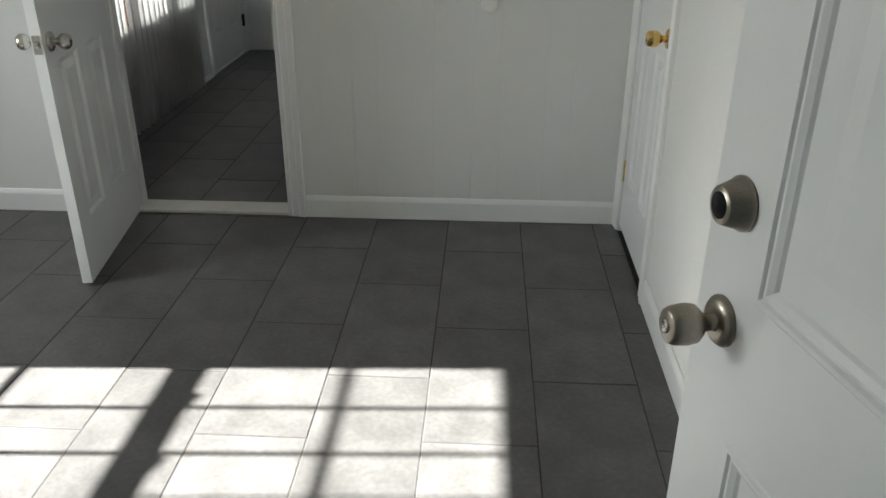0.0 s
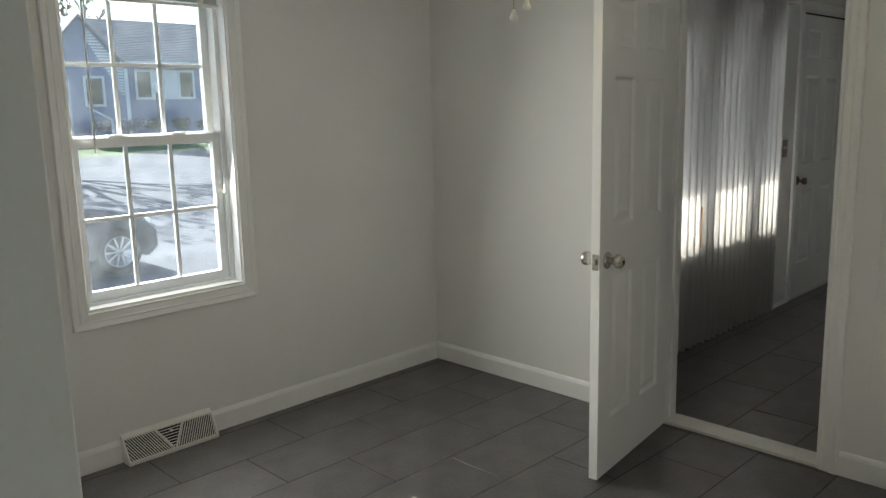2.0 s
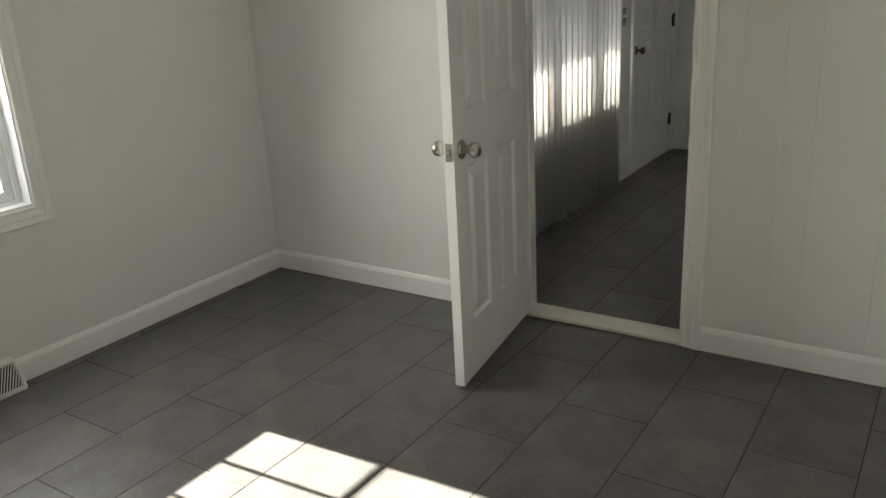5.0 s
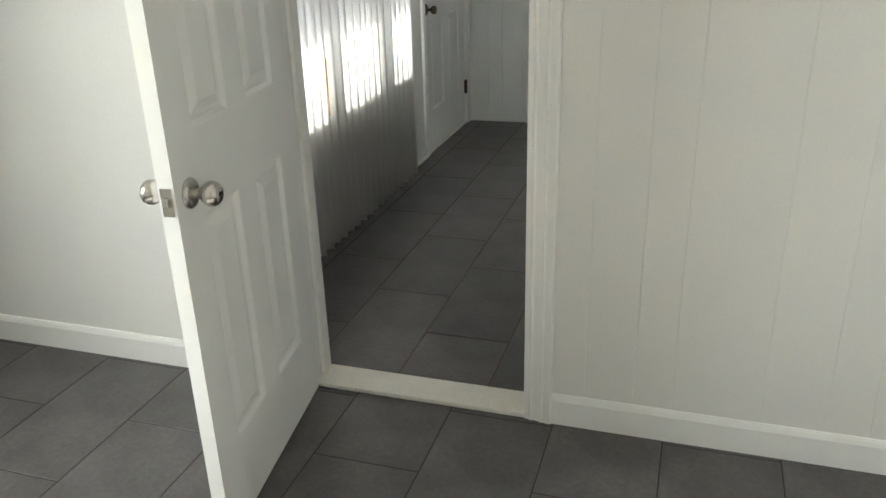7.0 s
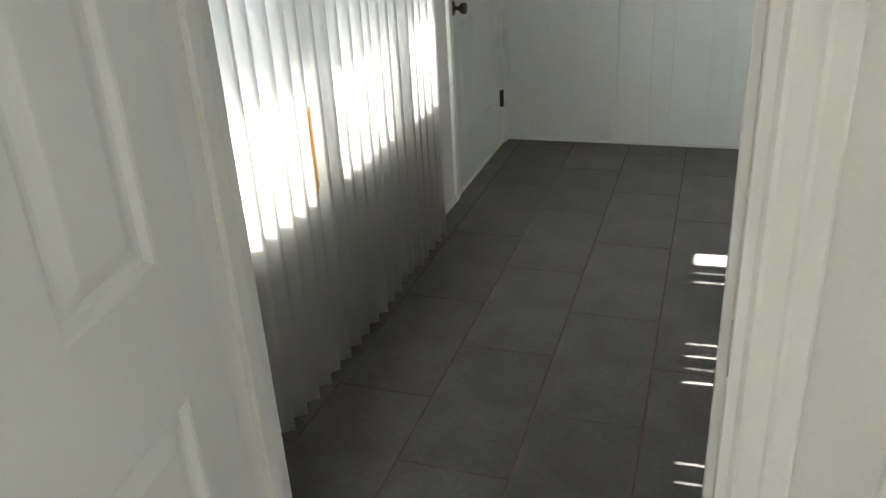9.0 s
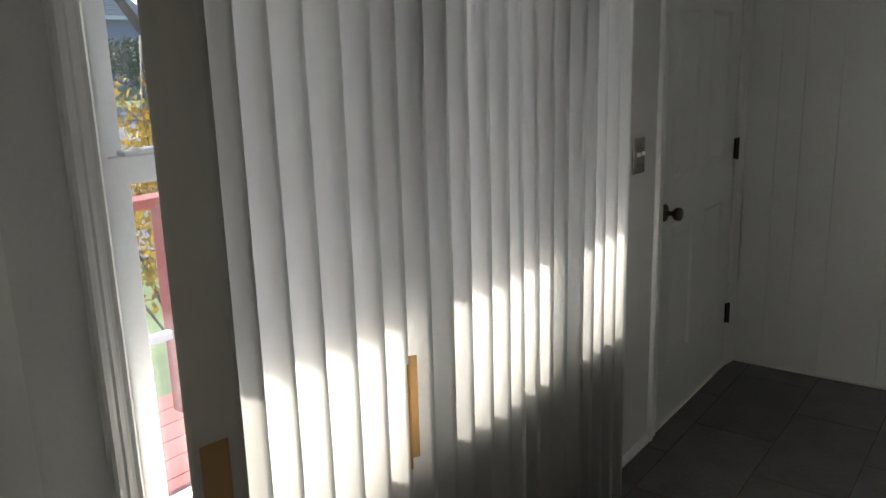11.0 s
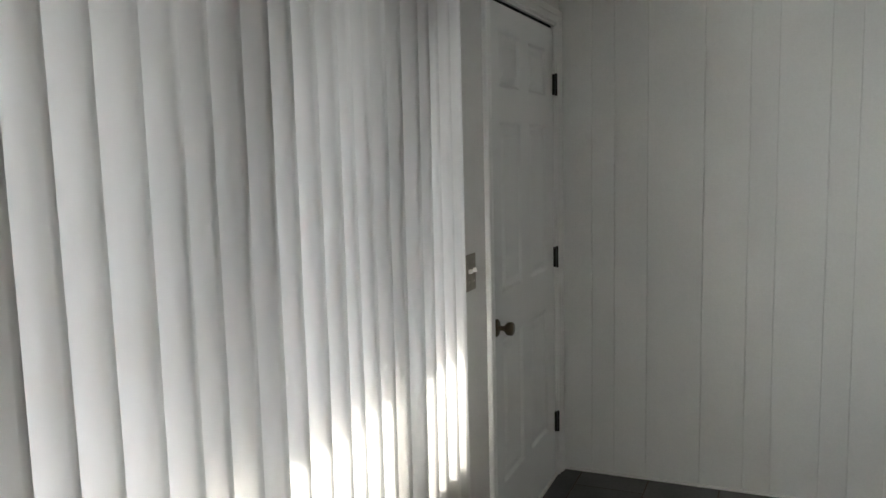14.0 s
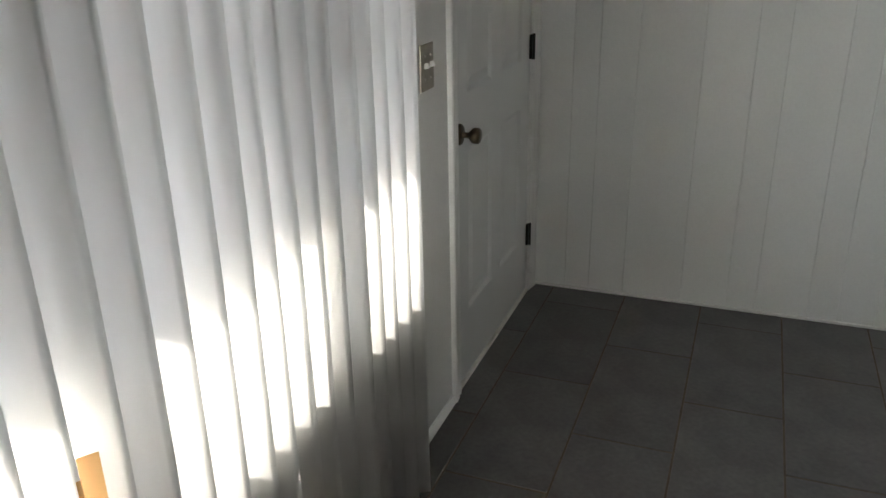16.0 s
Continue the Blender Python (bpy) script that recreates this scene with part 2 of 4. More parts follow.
wall("wall_west", "x", XL - 0.17, XL, YF - 0.14, YP, -0.1, H1 + 0.1, [(1.590, 2.300, 0.672, 2.016)], M_WALL, "off-white painted plaster wall with a window")
wall("wall_partition", "y", YP, YPB, XL - 0.17, XR, -0.1, H1 + 0.1, [(DX0, DX1, -0.05, DZ)], M_WALL, "off-white painted partition wall with a doorway")
wall("wall_east", "x", XR, XR + 0.12, YF - 0.14, Y2, -0.1, H1 + 0.1, [(2.905, 3.49, -0.05, 2.0)], M_WALL, "off-white painted wall with a closet door")
wall("wall_south", "y", YF - 0.14, YF, XL, XR, -0.1, H1 + 0.1, [(FX0, FX1, -0.05, FZ)], M_WALL, "off-white painted entrance wall")
wall("wall_porch", "x", X2L - 0.16, X2L, YPB, Y2, -0.1, H1 + 0.1, [(4.030, 5.74, 0.635, 1.900), (6.175, 7.035, -0.05, 2.05)], M_WALL, "off-white painted wall with windows and a door")
wall("wall_north", "y", Y2, Y2 + 0.12, X2L - 0.16, X2R + 0.12, -0.1, H1 + 0.1, [], M_WALL2, "white painted wood panelling")
bm = bmesh.new()
box(bm, XL - 0.17, XR + 0.12, YF - 0.14, YPB - 0.05, H1, H1 + 0.12)
struct("ceiling", bm, M_CEIL, "flat white painted ceiling")
bm = bmesh.new()
box(bm, X2L - 0.16, X2R + 0.12, YPB - 0.04, Y2 + 0.12, H2, H2 + 0.17)
struct("ceiling_back", bm, M_CEIL, "flat white painted ceiling of the back room")
# closet behind the closet door
bm = bmesh.new()
box(bm, XR + 0.12, XR + 0.16, 2.7, 3.6, -0.1, 2.2)
struct("wall_closet", bm, M_WALL, "plain closet wall")


# profiles that run along the walls
def baseboard_run(bm, axis, wall_at, side, a, b, h=0.1):
    pts = [(wall_at, 0.0), (wall_at + side * 0.013, 0.0), (wall_at + side * 0.013, h - 0.02), (wall_at + side * 0.009, h - 0.008),
           (wall_at + side * 0.005, h), (wall_at, h)]
    prism(bm, pts, a, b, axis)


for nm, ax, w, sd, a, b in [("baseboard_west", "y", XL, 1, YF, 1.665), ("baseboard_west", "y", XL, 1, 2.085, YP), ("baseboard_partition", "x", YP, -1, XL + 0.013, DX0 - 0.07),
                            ("baseboard_partition", "x", YP, -1, DX1 + 0.07, XR - 0.013), ("baseboard_east", "y", XR, -1, 1.0, 2.838),
                            ("baseboard_south", "x", YF, 1, XL + 0.013, FX0 - 0.07)]:
    bm = bmesh.new()
    baseboard_run(bm, ax, w, sd, a, b)
    struct(nm, bm, M_TRIM, "white painted wooden baseboard")


def crown_run(bm, axis, w, sd, a, b, z=H1):
    pts = [(w, z), (w, z - 0.068), (w + sd * 0.010, z - 0.068), (w + sd * 0.012, z - 0.055), (w + sd * 0.022, z - 0.045), (w + sd * 0.032, z - 0.022),
           (w + sd * 0.046, z - 0.014), (w + sd * 0.048, z)]
    prism(bm, pts, a, b, axis)


for nm, ax, w, sd, a, b in [("crown_west", "y", XL, 1, YF, YP), ("crown_partition", "x", YP, -1, XL + 0.05, XR), ("crown_east", "y", XR, -1, YF, YP - 0.05), ("crown_south", "x", YF, 1, XL + 0.05, XR - 0.05)]:
    bm = bmesh.new()
    crown_run(bm, ax, w, sd, a, b)
    struct(nm, bm, M_TRIM, "white painted crown moulding")


def casing(parent, axis, w, sd, a, b, z0, z1, width=0.068, bottom=False, material=M_TRIM, name="casing"):
    """Moulded boards round an opening a..b, z0..z1, on a wall face at w."""
    def board(u0, u1, zl, zh, vertical, flip):
        bm = bmesh.new()
        lo, hi = (u0, u1) if vertical else (zl, zh)
        wd = hi - lo
        o = [(0.0, 0.007), (0.006, 0.012), (0.012, 0.0085), (0.018, 0.0095), (wd * 0.5, 0.0125), (wd * 0.56, 0.0155), (wd * 0.64, 0.0135), (wd - 0.012, 0.0165), (wd - 0.004, 0.0185), (wd, 0.014)]
        ring = [(0.0, 0.0)] + o + [(wd, 0.0)]
        ring = [((lo + p, d, p) if flip else (hi - p, d, p)) for p, d in ring]
        # boards meet in mitred corners
        if vertical:
            pts = [((p, w + sd * d) if axis == "y" else (w + sd * d, p)) for p, d, out in ring]
            vs = prism(bm, pts, zl, zh, "z")
            for v, (p, d, out) in zip(vs, ring + ring):
                if v.co.z > (zl + zh) / 2:
                    v.co.z = z1 + out - 0.0003
                elif bottom:
                    v.co.z = z0 - out + 0.0003
        else:
            pts = [(w + sd * d, p) for p, d, out in ring]
            vs = prism(bm, pts, u0, u1, "x" if axis == "y" else "y")
            k = 0 if axis == "y" else 1
            for i, (v, (p, d, out)) in enumerate(zip(vs, ring + ring)):
                v.co[k] = a - out + 0.0003 if i < len(ring) else b + out - 0.0003
        part(name, bm, material, parent)
    board(a - width, a, z0 - (width if bottom else 0), z1 + width, True, False)
    board(b, b + width, z0 - (width if bottom else 0), z1 + width, True, True)
    board(a, b, z1, z1 + width, False, True)
    if bottom:
        board(a, b, z0 - width, z0, False, False)


# ---------- doors ----------
def knob(parent, y, z, face, sd, material, style="round"):
    """A knob set with its rose on a face at x = face that looks to sd * x."""
    m = Matrix.Translation((face, y, z)) @ pose(0, 0, 0, 0, 90 * sd, 0)
    bm = bmesh.new()
    lathe(bm, [(0.0, 0), (0.033, 0), (0.033, 0.004), (0.029, 0.009), (0.02, 0.012), (0.0, 0.0125)], m, cap=False)
    rose = part("rose", bm, material, parent)
    bm = bmesh.new()
    if style == "round":
        prof = [(0.012, 0.009), (0.011, 0.02), (0.013, 0.027), (0.021, 0.034), (0.0265, 0.043), (0.027, 0.052), (0.024, 0.061), (0.017, 0.067), (0.0, 0.0685)]
    elif style == "tulip":
        prof = [(0.014, 0.008), (0.011, 0.017), (0.0115, 0.026), (0.018, 0.031), (0.0245, 0.038), (0.0265, 0.05), (0.0245, 0.066), (0.022, 0.072), (0.0195, 0.0735), (0.0, 0.0735)]
    else:
        prof = [(0.013, 0.008), (0.009, 0.02), (0.009, 0.03), (0.014, 0.036), (0.023, 0.044), (0.0245, 0.05), (0.0245, 0.062), (0.021, 0.066), (0.0, 0.0665)]
    lathe(bm, prof, m, cap=False)
    kn = part("knob", bm, material, parent)
    if style == "tulip":
        bm = bmesh.new()
        lathe(bm, [(0.009, 0.0735), (0.009, 0.0755), (0.0065, 0.0765), (0.0, 0.0765)], m, 20, cap=False)
        box(bm, -0.001, 0.001, -0.004, 0.004, 0.0765, 0.0772, m=m)
        part("key_cylinder", bm, M_NICKEL, kn, "round key cylinder")
    elif style == "round":
        bm = bmesh.new()
        lathe(bm, [(0.006, 0.067), (0.006, 0.0705), (0.0, 0.0705)], m, 14, cap=False)
        part("key_cylinder", bm, M_DARK, kn, "dark keyhole button")
    return rose


def hinge_leaf(parent, x, y, z, material, h=0.09, sx=0.012):
    bm = bmesh.new()
    box(bm, x - 0.002, x + 0.002, y - sx, y + sx, z - h / 2, z + h / 2, 0.0008)
    for k in range(3):
        zz = z - h / 2 + h * (k + 0.5) / 3
        rod(bm, (x + 0.003, y, zz - h / 6 + 0.001), (x + 0.003, y, zz + h / 6 - 0.001), 0.0055)
    part("hinge", bm, material, parent)


def panel_door(parent, w, h, t, rows, stile=0.11, mid=0.1, depth=0.012):
    """A leaf from y = 0 (hinge) to y = -w, x = 0..t, with two columns of raised panels; rows are (bottom, top)."""
    bm = bmesh.new()
    box(bm, depth, t - depth, -w, 0, 0, h)
    for x0, x1 in ((0, depth), (t - depth, t)):
        for a, b in ((-w, -w + stile), (-stile, 0), (-w / 2 - mid / 2, -w / 2 + mid / 2)):
            box(bm, x0, x1, a, b, 0, h)
        zs = [0] + [v for r in rows for v in r] + [h]
        for lo, hi in zip(zs[0::2], zs[1::2]):
            for a, b in ((-w + stile, -w / 2 - mid / 2), (-w / 2 + mid / 2, -stile)):
                box(bm, x0, x1, a, b, lo, hi)
    body = part("leaf", bm, M_DOOR, parent)
    for a, b in ((-w + stile, -w / 2 - mid / 2), (-w / 2 + mid / 2, -stile)):
        for lo, hi in rows:
            for x0, sd in ((depth, -1), (t - depth, 1)):
                bm = bmesh.new()
                g = [(0.0, 0.0118), (0.005, 0.0105), (0.013, 0.002), (0.019, 0.0006), (0.025, 0.001), (0.048, 0.0098), (0.052, 0.0102)]
                rings = []
                for ins, d in g:
                    rings.append([bm.verts.new((x0 + sd * d, yy, zz)) for yy, zz in ((a + ins, lo + ins), (b - ins, lo + ins), (b - ins, hi - ins), (a + ins, hi - ins))])
                for r, s in zip(rings, rings[1:]):
                    for i in range(4):
                        bm.faces.new((r[i], r[(i + 1) % 4], s[(i + 1) % 4], s[i]))
                bm.faces.new(rings[-1])
                part("panel", bm, M_DOOR, body)
    return body


SIX = [(0.22, 0.80), (0.985, 1.545), (1.645, 1.835)]

# inner door, standing open into the front room
ang = math.degrees(math.atan2(0.098, 0.69))
d = thing("door_inner", "white six-panel interior door standing open, with nickel knobs", "door", pose(DX0 - 0.006, YP - 0.022, 0.014, 0, 0, ang))
panel_door(d, 0.695, 1.972, 0.035, SIX)
knob(d, -0.634, 0.865, 0.035, 1, M_NICKEL)
knob(d, -0.634, 0.865, 0.0, -1, M_NICKEL)
bm = bmesh.new()
box(bm, 0.005, 0.030, -0.6975, -0.695, 0.835, 0.895, 0.001)
box(bm, 0.011, 0.024, -0.707, -0.697, 0.855, 0.876, 0.002)
part("latch_plate", bm, M_NICKEL, d, "nickel latch plate with its bolt")
for z in (0.2, 1.0, 1.77):
    hinge_leaf(d, -0.004, -0.004, z, M_NICKEL)

# doorway lining
d = thing("door_frame", "white painted door lining and moulded casing", "door frame")
bm = bmesh.new()
for x0, x1 in ((DX0 - 0.004, DX0 + 0.012), (DX1 - 0.012, DX1 + 0.004)):
    box(bm, x0, x1, YP - 0.006, YPB + 0.006, 0, DZ)
box(bm, DX0 + 0.012, DX1 - 0.012, YP - 0.006, YPB + 0.006, DZ - 0.014, DZ + 0.003)
box(bm, DX1 - 0.024, DX1 - 0.012, YP + 0.042, YP + 0.075, 0.018, DZ - 0.014, 0.002)
box(bm, DX0 + 0.012, DX0 + 0.024, YP + 0.042, YP + 0.075, 0.018, DZ - 0.014, 0.002)
part("lining", bm, M_TRIM, d)
casing(d, "y", YP, -1, DX0, DX1, 0, DZ)
casing(d, "y", YPB, 1, DX0, DX1, 0, DZ)
bm = bmesh.new()
box(bm, DX1 - 0.0135, DX1 - 0.011, YP + 0.005, YP + 0.035, 0.86, 0.92, 0.001)
part("strike_plate", bm, M_NICKEL, d, "small nickel strike plate")
bm = bmesh.new()
box(bm, DX0 + 0.012, DX1 - 0.012, YP - 0.005, YPB + 0.008, 0.0, 0.016, 0.004)
struct("threshold", bm, M_SILLSTONE, "cream painted threshold board in the doorway")

# closet door in the east wall
d = thing("closet_door", "white six-panel closet door, shut, with brass knob", "door", pose(XR + 0.004, 3.488, 0.03, 0, 0, 0))
panel_door(d, 0.581, 1.965, 0.035, SIX, 0.095, 0.085)
knob(d, -0.525, 0.875, 0.0, -1, M_BRASS, "tulip")
for z in (0.24, 1.0, 1.72):
    hinge_leaf(d, -0.004, -0.002, z, M_BRASS)
d = thing("closet_door_frame", "white painted casing round the closet door", "door frame")
casing(d, "x", XR, -1, 2.905, 3.49, 0, 2.0, 0.066)

# front door, swung open against nothing, keyed side in view
hx, hy = FX1 - 0.012, YF - 0.02
fang = math.degrees(math.atan2(hx - 0.038, 1.245 - hy))
d = thing("front_door", "white panelled front door standing open, with nickel deadbolt and knob", "door", pose(hx, hy, 0.02, 0, 0, 0) @ pose(0, 0, 0, 0, 0, fang) @ pose(0, 0, 0, 0, 0, 180) @ pose(-0.0, 0, 0))
FW = 0.715
bm = bmesh.new()
D0 = 0.009
box(bm, -0.044 + D0, -D0, -FW, 0, 0, 1.995)
FROWS = [(0.2, 0.735), (0.93, 1.85)]
for x0, x1 in ((-0.044, -0.044 + D0), (-D0, 0)):
    for a, b in ((-FW, -FW + 0.118), (-0.118, 0)):
        box(bm, x0, x1, a, b, 0, 1.995)
    for lo, hi in ((0, 0.2), (0.735, 0.93), (1.85, 1.995)):
        box(bm, x0, x1, -FW + 0.118, -0.118, lo, hi)
leaf = part("leaf", bm, M_DOOR, d)
for lo, hi in FROWS:
    for x0, sd in ((-D0, 1), (-0.044 + D0, -1)):
        a, b = -FW + 0.118, -0.118
        bm = bmesh.new()
        g = [(0.0, 0.0085), (0.004, 0.012), (0.010, 0.012), (0.013, 0.008), (0.018, 0.009), (0.026, 0.005), (0.030, 0.001), (0.075, 0.001), (0.105, 0.006)]
        rings = [[bm.verts.new((x0 + sd * dd, yy, zz)) for yy, zz in ((a + i, lo + i), (b - i, lo + i), (b - i, hi - i), (a + i, hi - i))] for i, dd in g]
        for r, s in zip(rings, rings[1:]):
            for i in range(4):
                bm.faces.new((r[i], r[(i + 1) % 4], s[(i + 1) % 4], s[i]))
        bm.faces.new(rings[-1])
        part("panel", bm, M_DOOR, leaf)
knob(d, -FW + 0.062, 0.875, 0.0, 1, M_AGED, "tulip")
knob(d, -FW + 0.062, 0.875, -0.044, -1, M_AGED, "tulip")
m = Matrix.Translation((0, -FW + 0.062, 1.03)) @ pose(0, 0, 0, 0, 90, 0)
bm = bmesh.new()
lathe(bm, [(0.0, 0), (0.033, 0), (0.033, 0.004), (0.030, 0.008), (0.0235, 0.027), (0.022, 0.029), (0.0, 0.0295)], m, cap=False)
db = part("deadbolt", bm, M_AGED, d, "tapered aged nickel deadbolt")
bm = bmesh.new()
lathe(bm, [(0.016, 0.029), (0.016, 0.0305), (0.010, 0.0312), (0.009, 0.033), (0.0, 0.033)], m, 20, cap=False)
box(bm, -0.001, 0.001, -0.005, 0.005, 0.033, 0.0336, m=m)
part("key_cylinder", bm, M_DARK, db, "dark round keyway")
# front door frame
d = thing("front_door_frame", "white painted front door jamb with deadbolt strike", "door frame")
bm = bmesh.new()
for x0, x1 in ((FX0 - 0.004, FX0 + 0.014), (FX1 - 0.014, FX1 + 0.004)):
    box(bm, x0, x1, YF - 0.146, YF + 0.004, 0, FZ)
box(bm, FX0 + 0.014, FX1 - 0.014, YF - 0.146, YF + 0.004, FZ - 0.014, FZ + 0.003)
box(bm, FX0 + 0.014, FX0 + 0.026, YF - 0.10, YF - 0.058, 0.02, FZ - 0.014, 0.002)
part("jamb", bm, M_TRIM, d)
casing(d, "y", YF, 1, FX0, FX1, 0, FZ, 0.066)
bm = bmesh.new()
box(bm, FX0 + 0.0135, FX0 + 0.0165, YF - 0.046, YF - 0.010, 1.005, 1.085, 0.001)
sp = part("strike_plate", bm, M_AGED, d, "nickel strike plate with a dark bolt hole")
# near-black block on the plate paints the shade in the bolt hole
bm = bmesh.new()
box(bm, FX0 + 0.016, FX0 + 0.0172, YF - 0.039, YF - 0.018, 1.032, 1.060, 0.0)
part("bolt_hole", bm, M_DARK, sp)
for z in (1.016, 1.074):
    bm = bmesh.new()
    lathe(bm, [(0.0, 0), (0.0045, 0), (0.004, 0.0015), (0.0, 0.002)], Matrix.Translation((FX0 + 0.0165, YF - 0.028, z)) @ pose(0, 0, 0, 0, 90, 0), 12, cap=False)
    part("screw", bm, M_NICKEL, sp)
bm = bmesh.new()
box(bm, FX0 + 0.014, FX1 - 0.014, YF - 0.15, YF + 0.01, -0.02, 0.014, 0.005)
struct("door_sill", bm, M_AGED, "worn metal front door sill")

# back room door to the porch
d = thing("porch_door", "white six-panel door, shut, with antique brass knob", "door", pose(X2L - 0.047, 7.028, 0.014, 0, 0, 0))
panel_door(d, 0.842, 2.014, 0.04, [(0.24, 0.80), (0.97, 1.60), (1.72, 1.92)], 0.115, 0.11)
knob(d, -0.805, 0.86, 0.04, 1, M_ABRASS, "small")
d2 = thing("porch_door_frame", "white painted casing and stop round the porch door", "door frame")
bm = bmesh.new()
box(bm, X2L - 0.164, X2L + 0.003, 6.163, 6.180, 0, 2.05)
box(bm, X2L - 0.164, X2L + 0.003, 7.031, 7.047, 0, 2.05)
box(bm, X2L - 0.164, X2L + 0.003, 6.180, 7.031, 2.041, 2.056)
box(bm, X2L - 0.163, X2L - 0.049, 6.180, 6.194, 0, 2.041)
box(bm, X2L - 0.163, X2L - 0.049, 7.014, 7.031, 0, 2.041)
box(bm, X2L - 0.163, X2L - 0.049, 6.194, 7.014, 2.026, 2.041)
box(bm, X2L - 0.163, X2L - 0.049, 6.194, 7.014, 0.0, 0.02)
part("jamb", bm, M_TRIM, d2)
# near-black strip filling the gap between leaf and head
bm = bmesh.new()
box(bm, X2L - 0.046, X2L - 0.010, 6.200, 7.012, 2.0292, 2.0402)
part("weatherstrip", bm, M_DARK, d2, "near-black strip in the gap over the door")
casing(d2, "x", X2L, 1, 6.172, 7.04, 0, 2.05, 0.062)
for z in (0.262, 1.028, 1.79):
    bm = bmesh.new()
    box(bm, X2L - 0.006, X2L + 0.006, 7.012, 7.044, z - 0.045, z + 0.045, 0.001)
    rod(bm, (X2L + 0.007, 7.029, z - 0.048), (X2L + 0.007, 7.029, z + 0.048), 0.006)
    part("hinge", bm, M_BLACK, d2, "black iron hinge")
bm = bmesh.new()
box(bm, X2L - 0.11, X2L + 0.004, 6.18, 7.03, 0.0, 0.012, 0.003)
struct("porch_door_sill", bm, M_SILLSTONE, "pale door sill")
bm = bmesh.new()
baseboard_run(bm, "y", X2L, 1, 5.74, 6.11, 0.03)
struct("baseboard_porch", bm, M_TRIM, "thin white painted base strip")


# ---------- windows ----------
def sash(parent, x, y0, y1, z0, z1, cols, rows, stile=0.045, t=0.032, bot=None, top=None, name="sash"):
    bot, top = bot or stile, top or stile
    bm = bmesh.new()
    box(bm, x - t / 2, x + t / 2, y0, y0 + stile, z0, z1, 0.002)
    box(bm, x - t / 2, x + t / 2, y1 - stile, y1, z0, z1, 0.002)
    box(bm, x - t / 2 + 0.0005, x + t / 2 - 0.0005, y0 + stile - 0.002, y1 - stile + 0.002, z0, z0 + bot, 0.002)
    box(bm, x - t / 2 + 0.0005, x + t / 2 - 0.0005, y0 + stile - 0.002, y1 - stile + 0.002, z1 - top, z1, 0.002)
    s = part(name, bm, M_VINYL, parent)
    gy0, gy1, gz0, gz1 = y0 + stile, y1 - stile, z0 + bot, z1 - top
    for i in range(1, cols):
        bm = bmesh.new()
        yy = gy0 + (gy1 - gy0) * i / cols
        box(bm, x - 0.007, x + 0.007, yy - 0.0085, yy + 0.0085, gz0, gz1, 0.002)
        part("muntin", bm, M_VINYL, s)
    for i in range(1, rows):
        bm = bmesh.new()
        zz = gz0 + (gz1 - gz0) * i / rows
        box(bm, x - 0.0065, x + 0.0065, gy0, gy1, zz - 0.0085, zz + 0.0085, 0.002)
        part("muntin", bm, M_VINYL, s)
    bm = bmesh.new()
    vs = [bm.verts.new((x, a, b)) for a, b in ((gy0, gz0), (gy1, gz0), (gy1, gz1), (gy0, gz1))]
    bm.faces.new(vs)
    p = part("pane", bm, M_PANE, s, "slightly dusty glass, tinted dark to dim the view outside")
    p.visible_shadow = False
    return s


def sash_lock(parent, x, y, z):
    bm = bmesh.new()
    box(bm, x - 0.012, x + 0.014, y - 0.03, y + 0.03, z, z + 0.008, 0.003)
    lathe(bm, [(0.012, 0.007), (0.011, 0.010), (0.0, 0.011)], Matrix.Translation((x, y, z)), 16, cap=False)
    box(bm, x - 0.004, x + 0.02, y - 0.004, y + 0.03, z + 0.006, z + 0.010, 0.001)
    part("sash_lock", bm, M_VINYL, parent)


w = tagged(thing("window_1", "white vinyl double-hung window with grids, shut", "window"), kind="structure")
WY0, WY1, WZ0, WZ1 = 1.590, 2.300, 0.672, 2.016
bm = bmesh.new()
for a, b in ((WY0 - 0.003, WY0 + 0.014), (WY1 - 0.028, WY1 + 0.003)):
    box(bm, XL - 0.165, XL - 0.055, a, b, WZ0, WZ1)
box(bm, XL - 0.165, XL - 0.055, WY0 + 0.014, WY1 - 0.028, WZ1 - 0.03, WZ1 + 0.003)
box(bm, XL - 0.165, XL - 0.055, WY0 + 0.014, WY1 - 0.028, WZ0 - 0.003, WZ0 + 0.022)
part("window_frame", bm, M_VINYL, w)
bm = bmesh.new()
for a, b in ((WY0 - 0.003, WY0 + 0.006), (WY1 - 0.006, WY1 + 0.003)):
    box(bm, XL - 0.056, XL + 0.003, a, b, WZ0, WZ1)
box(bm, XL - 0.056, XL + 0.003, WY0, WY1, WZ1 - 0.006, WZ1 + 0.003)
box(bm, XL - 0.056, XL + 0.006, WY0, WY1, WZ0 - 0.003, WZ0 + 0.010, 0.002)
part("window_sill", bm, M_TRIM, w)
casing(w, "x", XL, 1, WY0, WY1, WZ0, WZ1, 0.070, True)
low = sash(w, XL - 0.085, WY0 + 0.014, WY1 - 0.028, 0.690, 1.368, 3, 2, 0.036, bot=0.046, top=0.042)
sash(w, XL - 0.125, WY0 + 0.014, WY1 - 0.028, 1.335, 1.990, 3, 2, 0.036, bot=0.040, top=0.04)
sash_lock(low, XL - 0.085, 1.80, 1.368)
sash_lock(low, XL - 0.085, 2.08, 1.368)

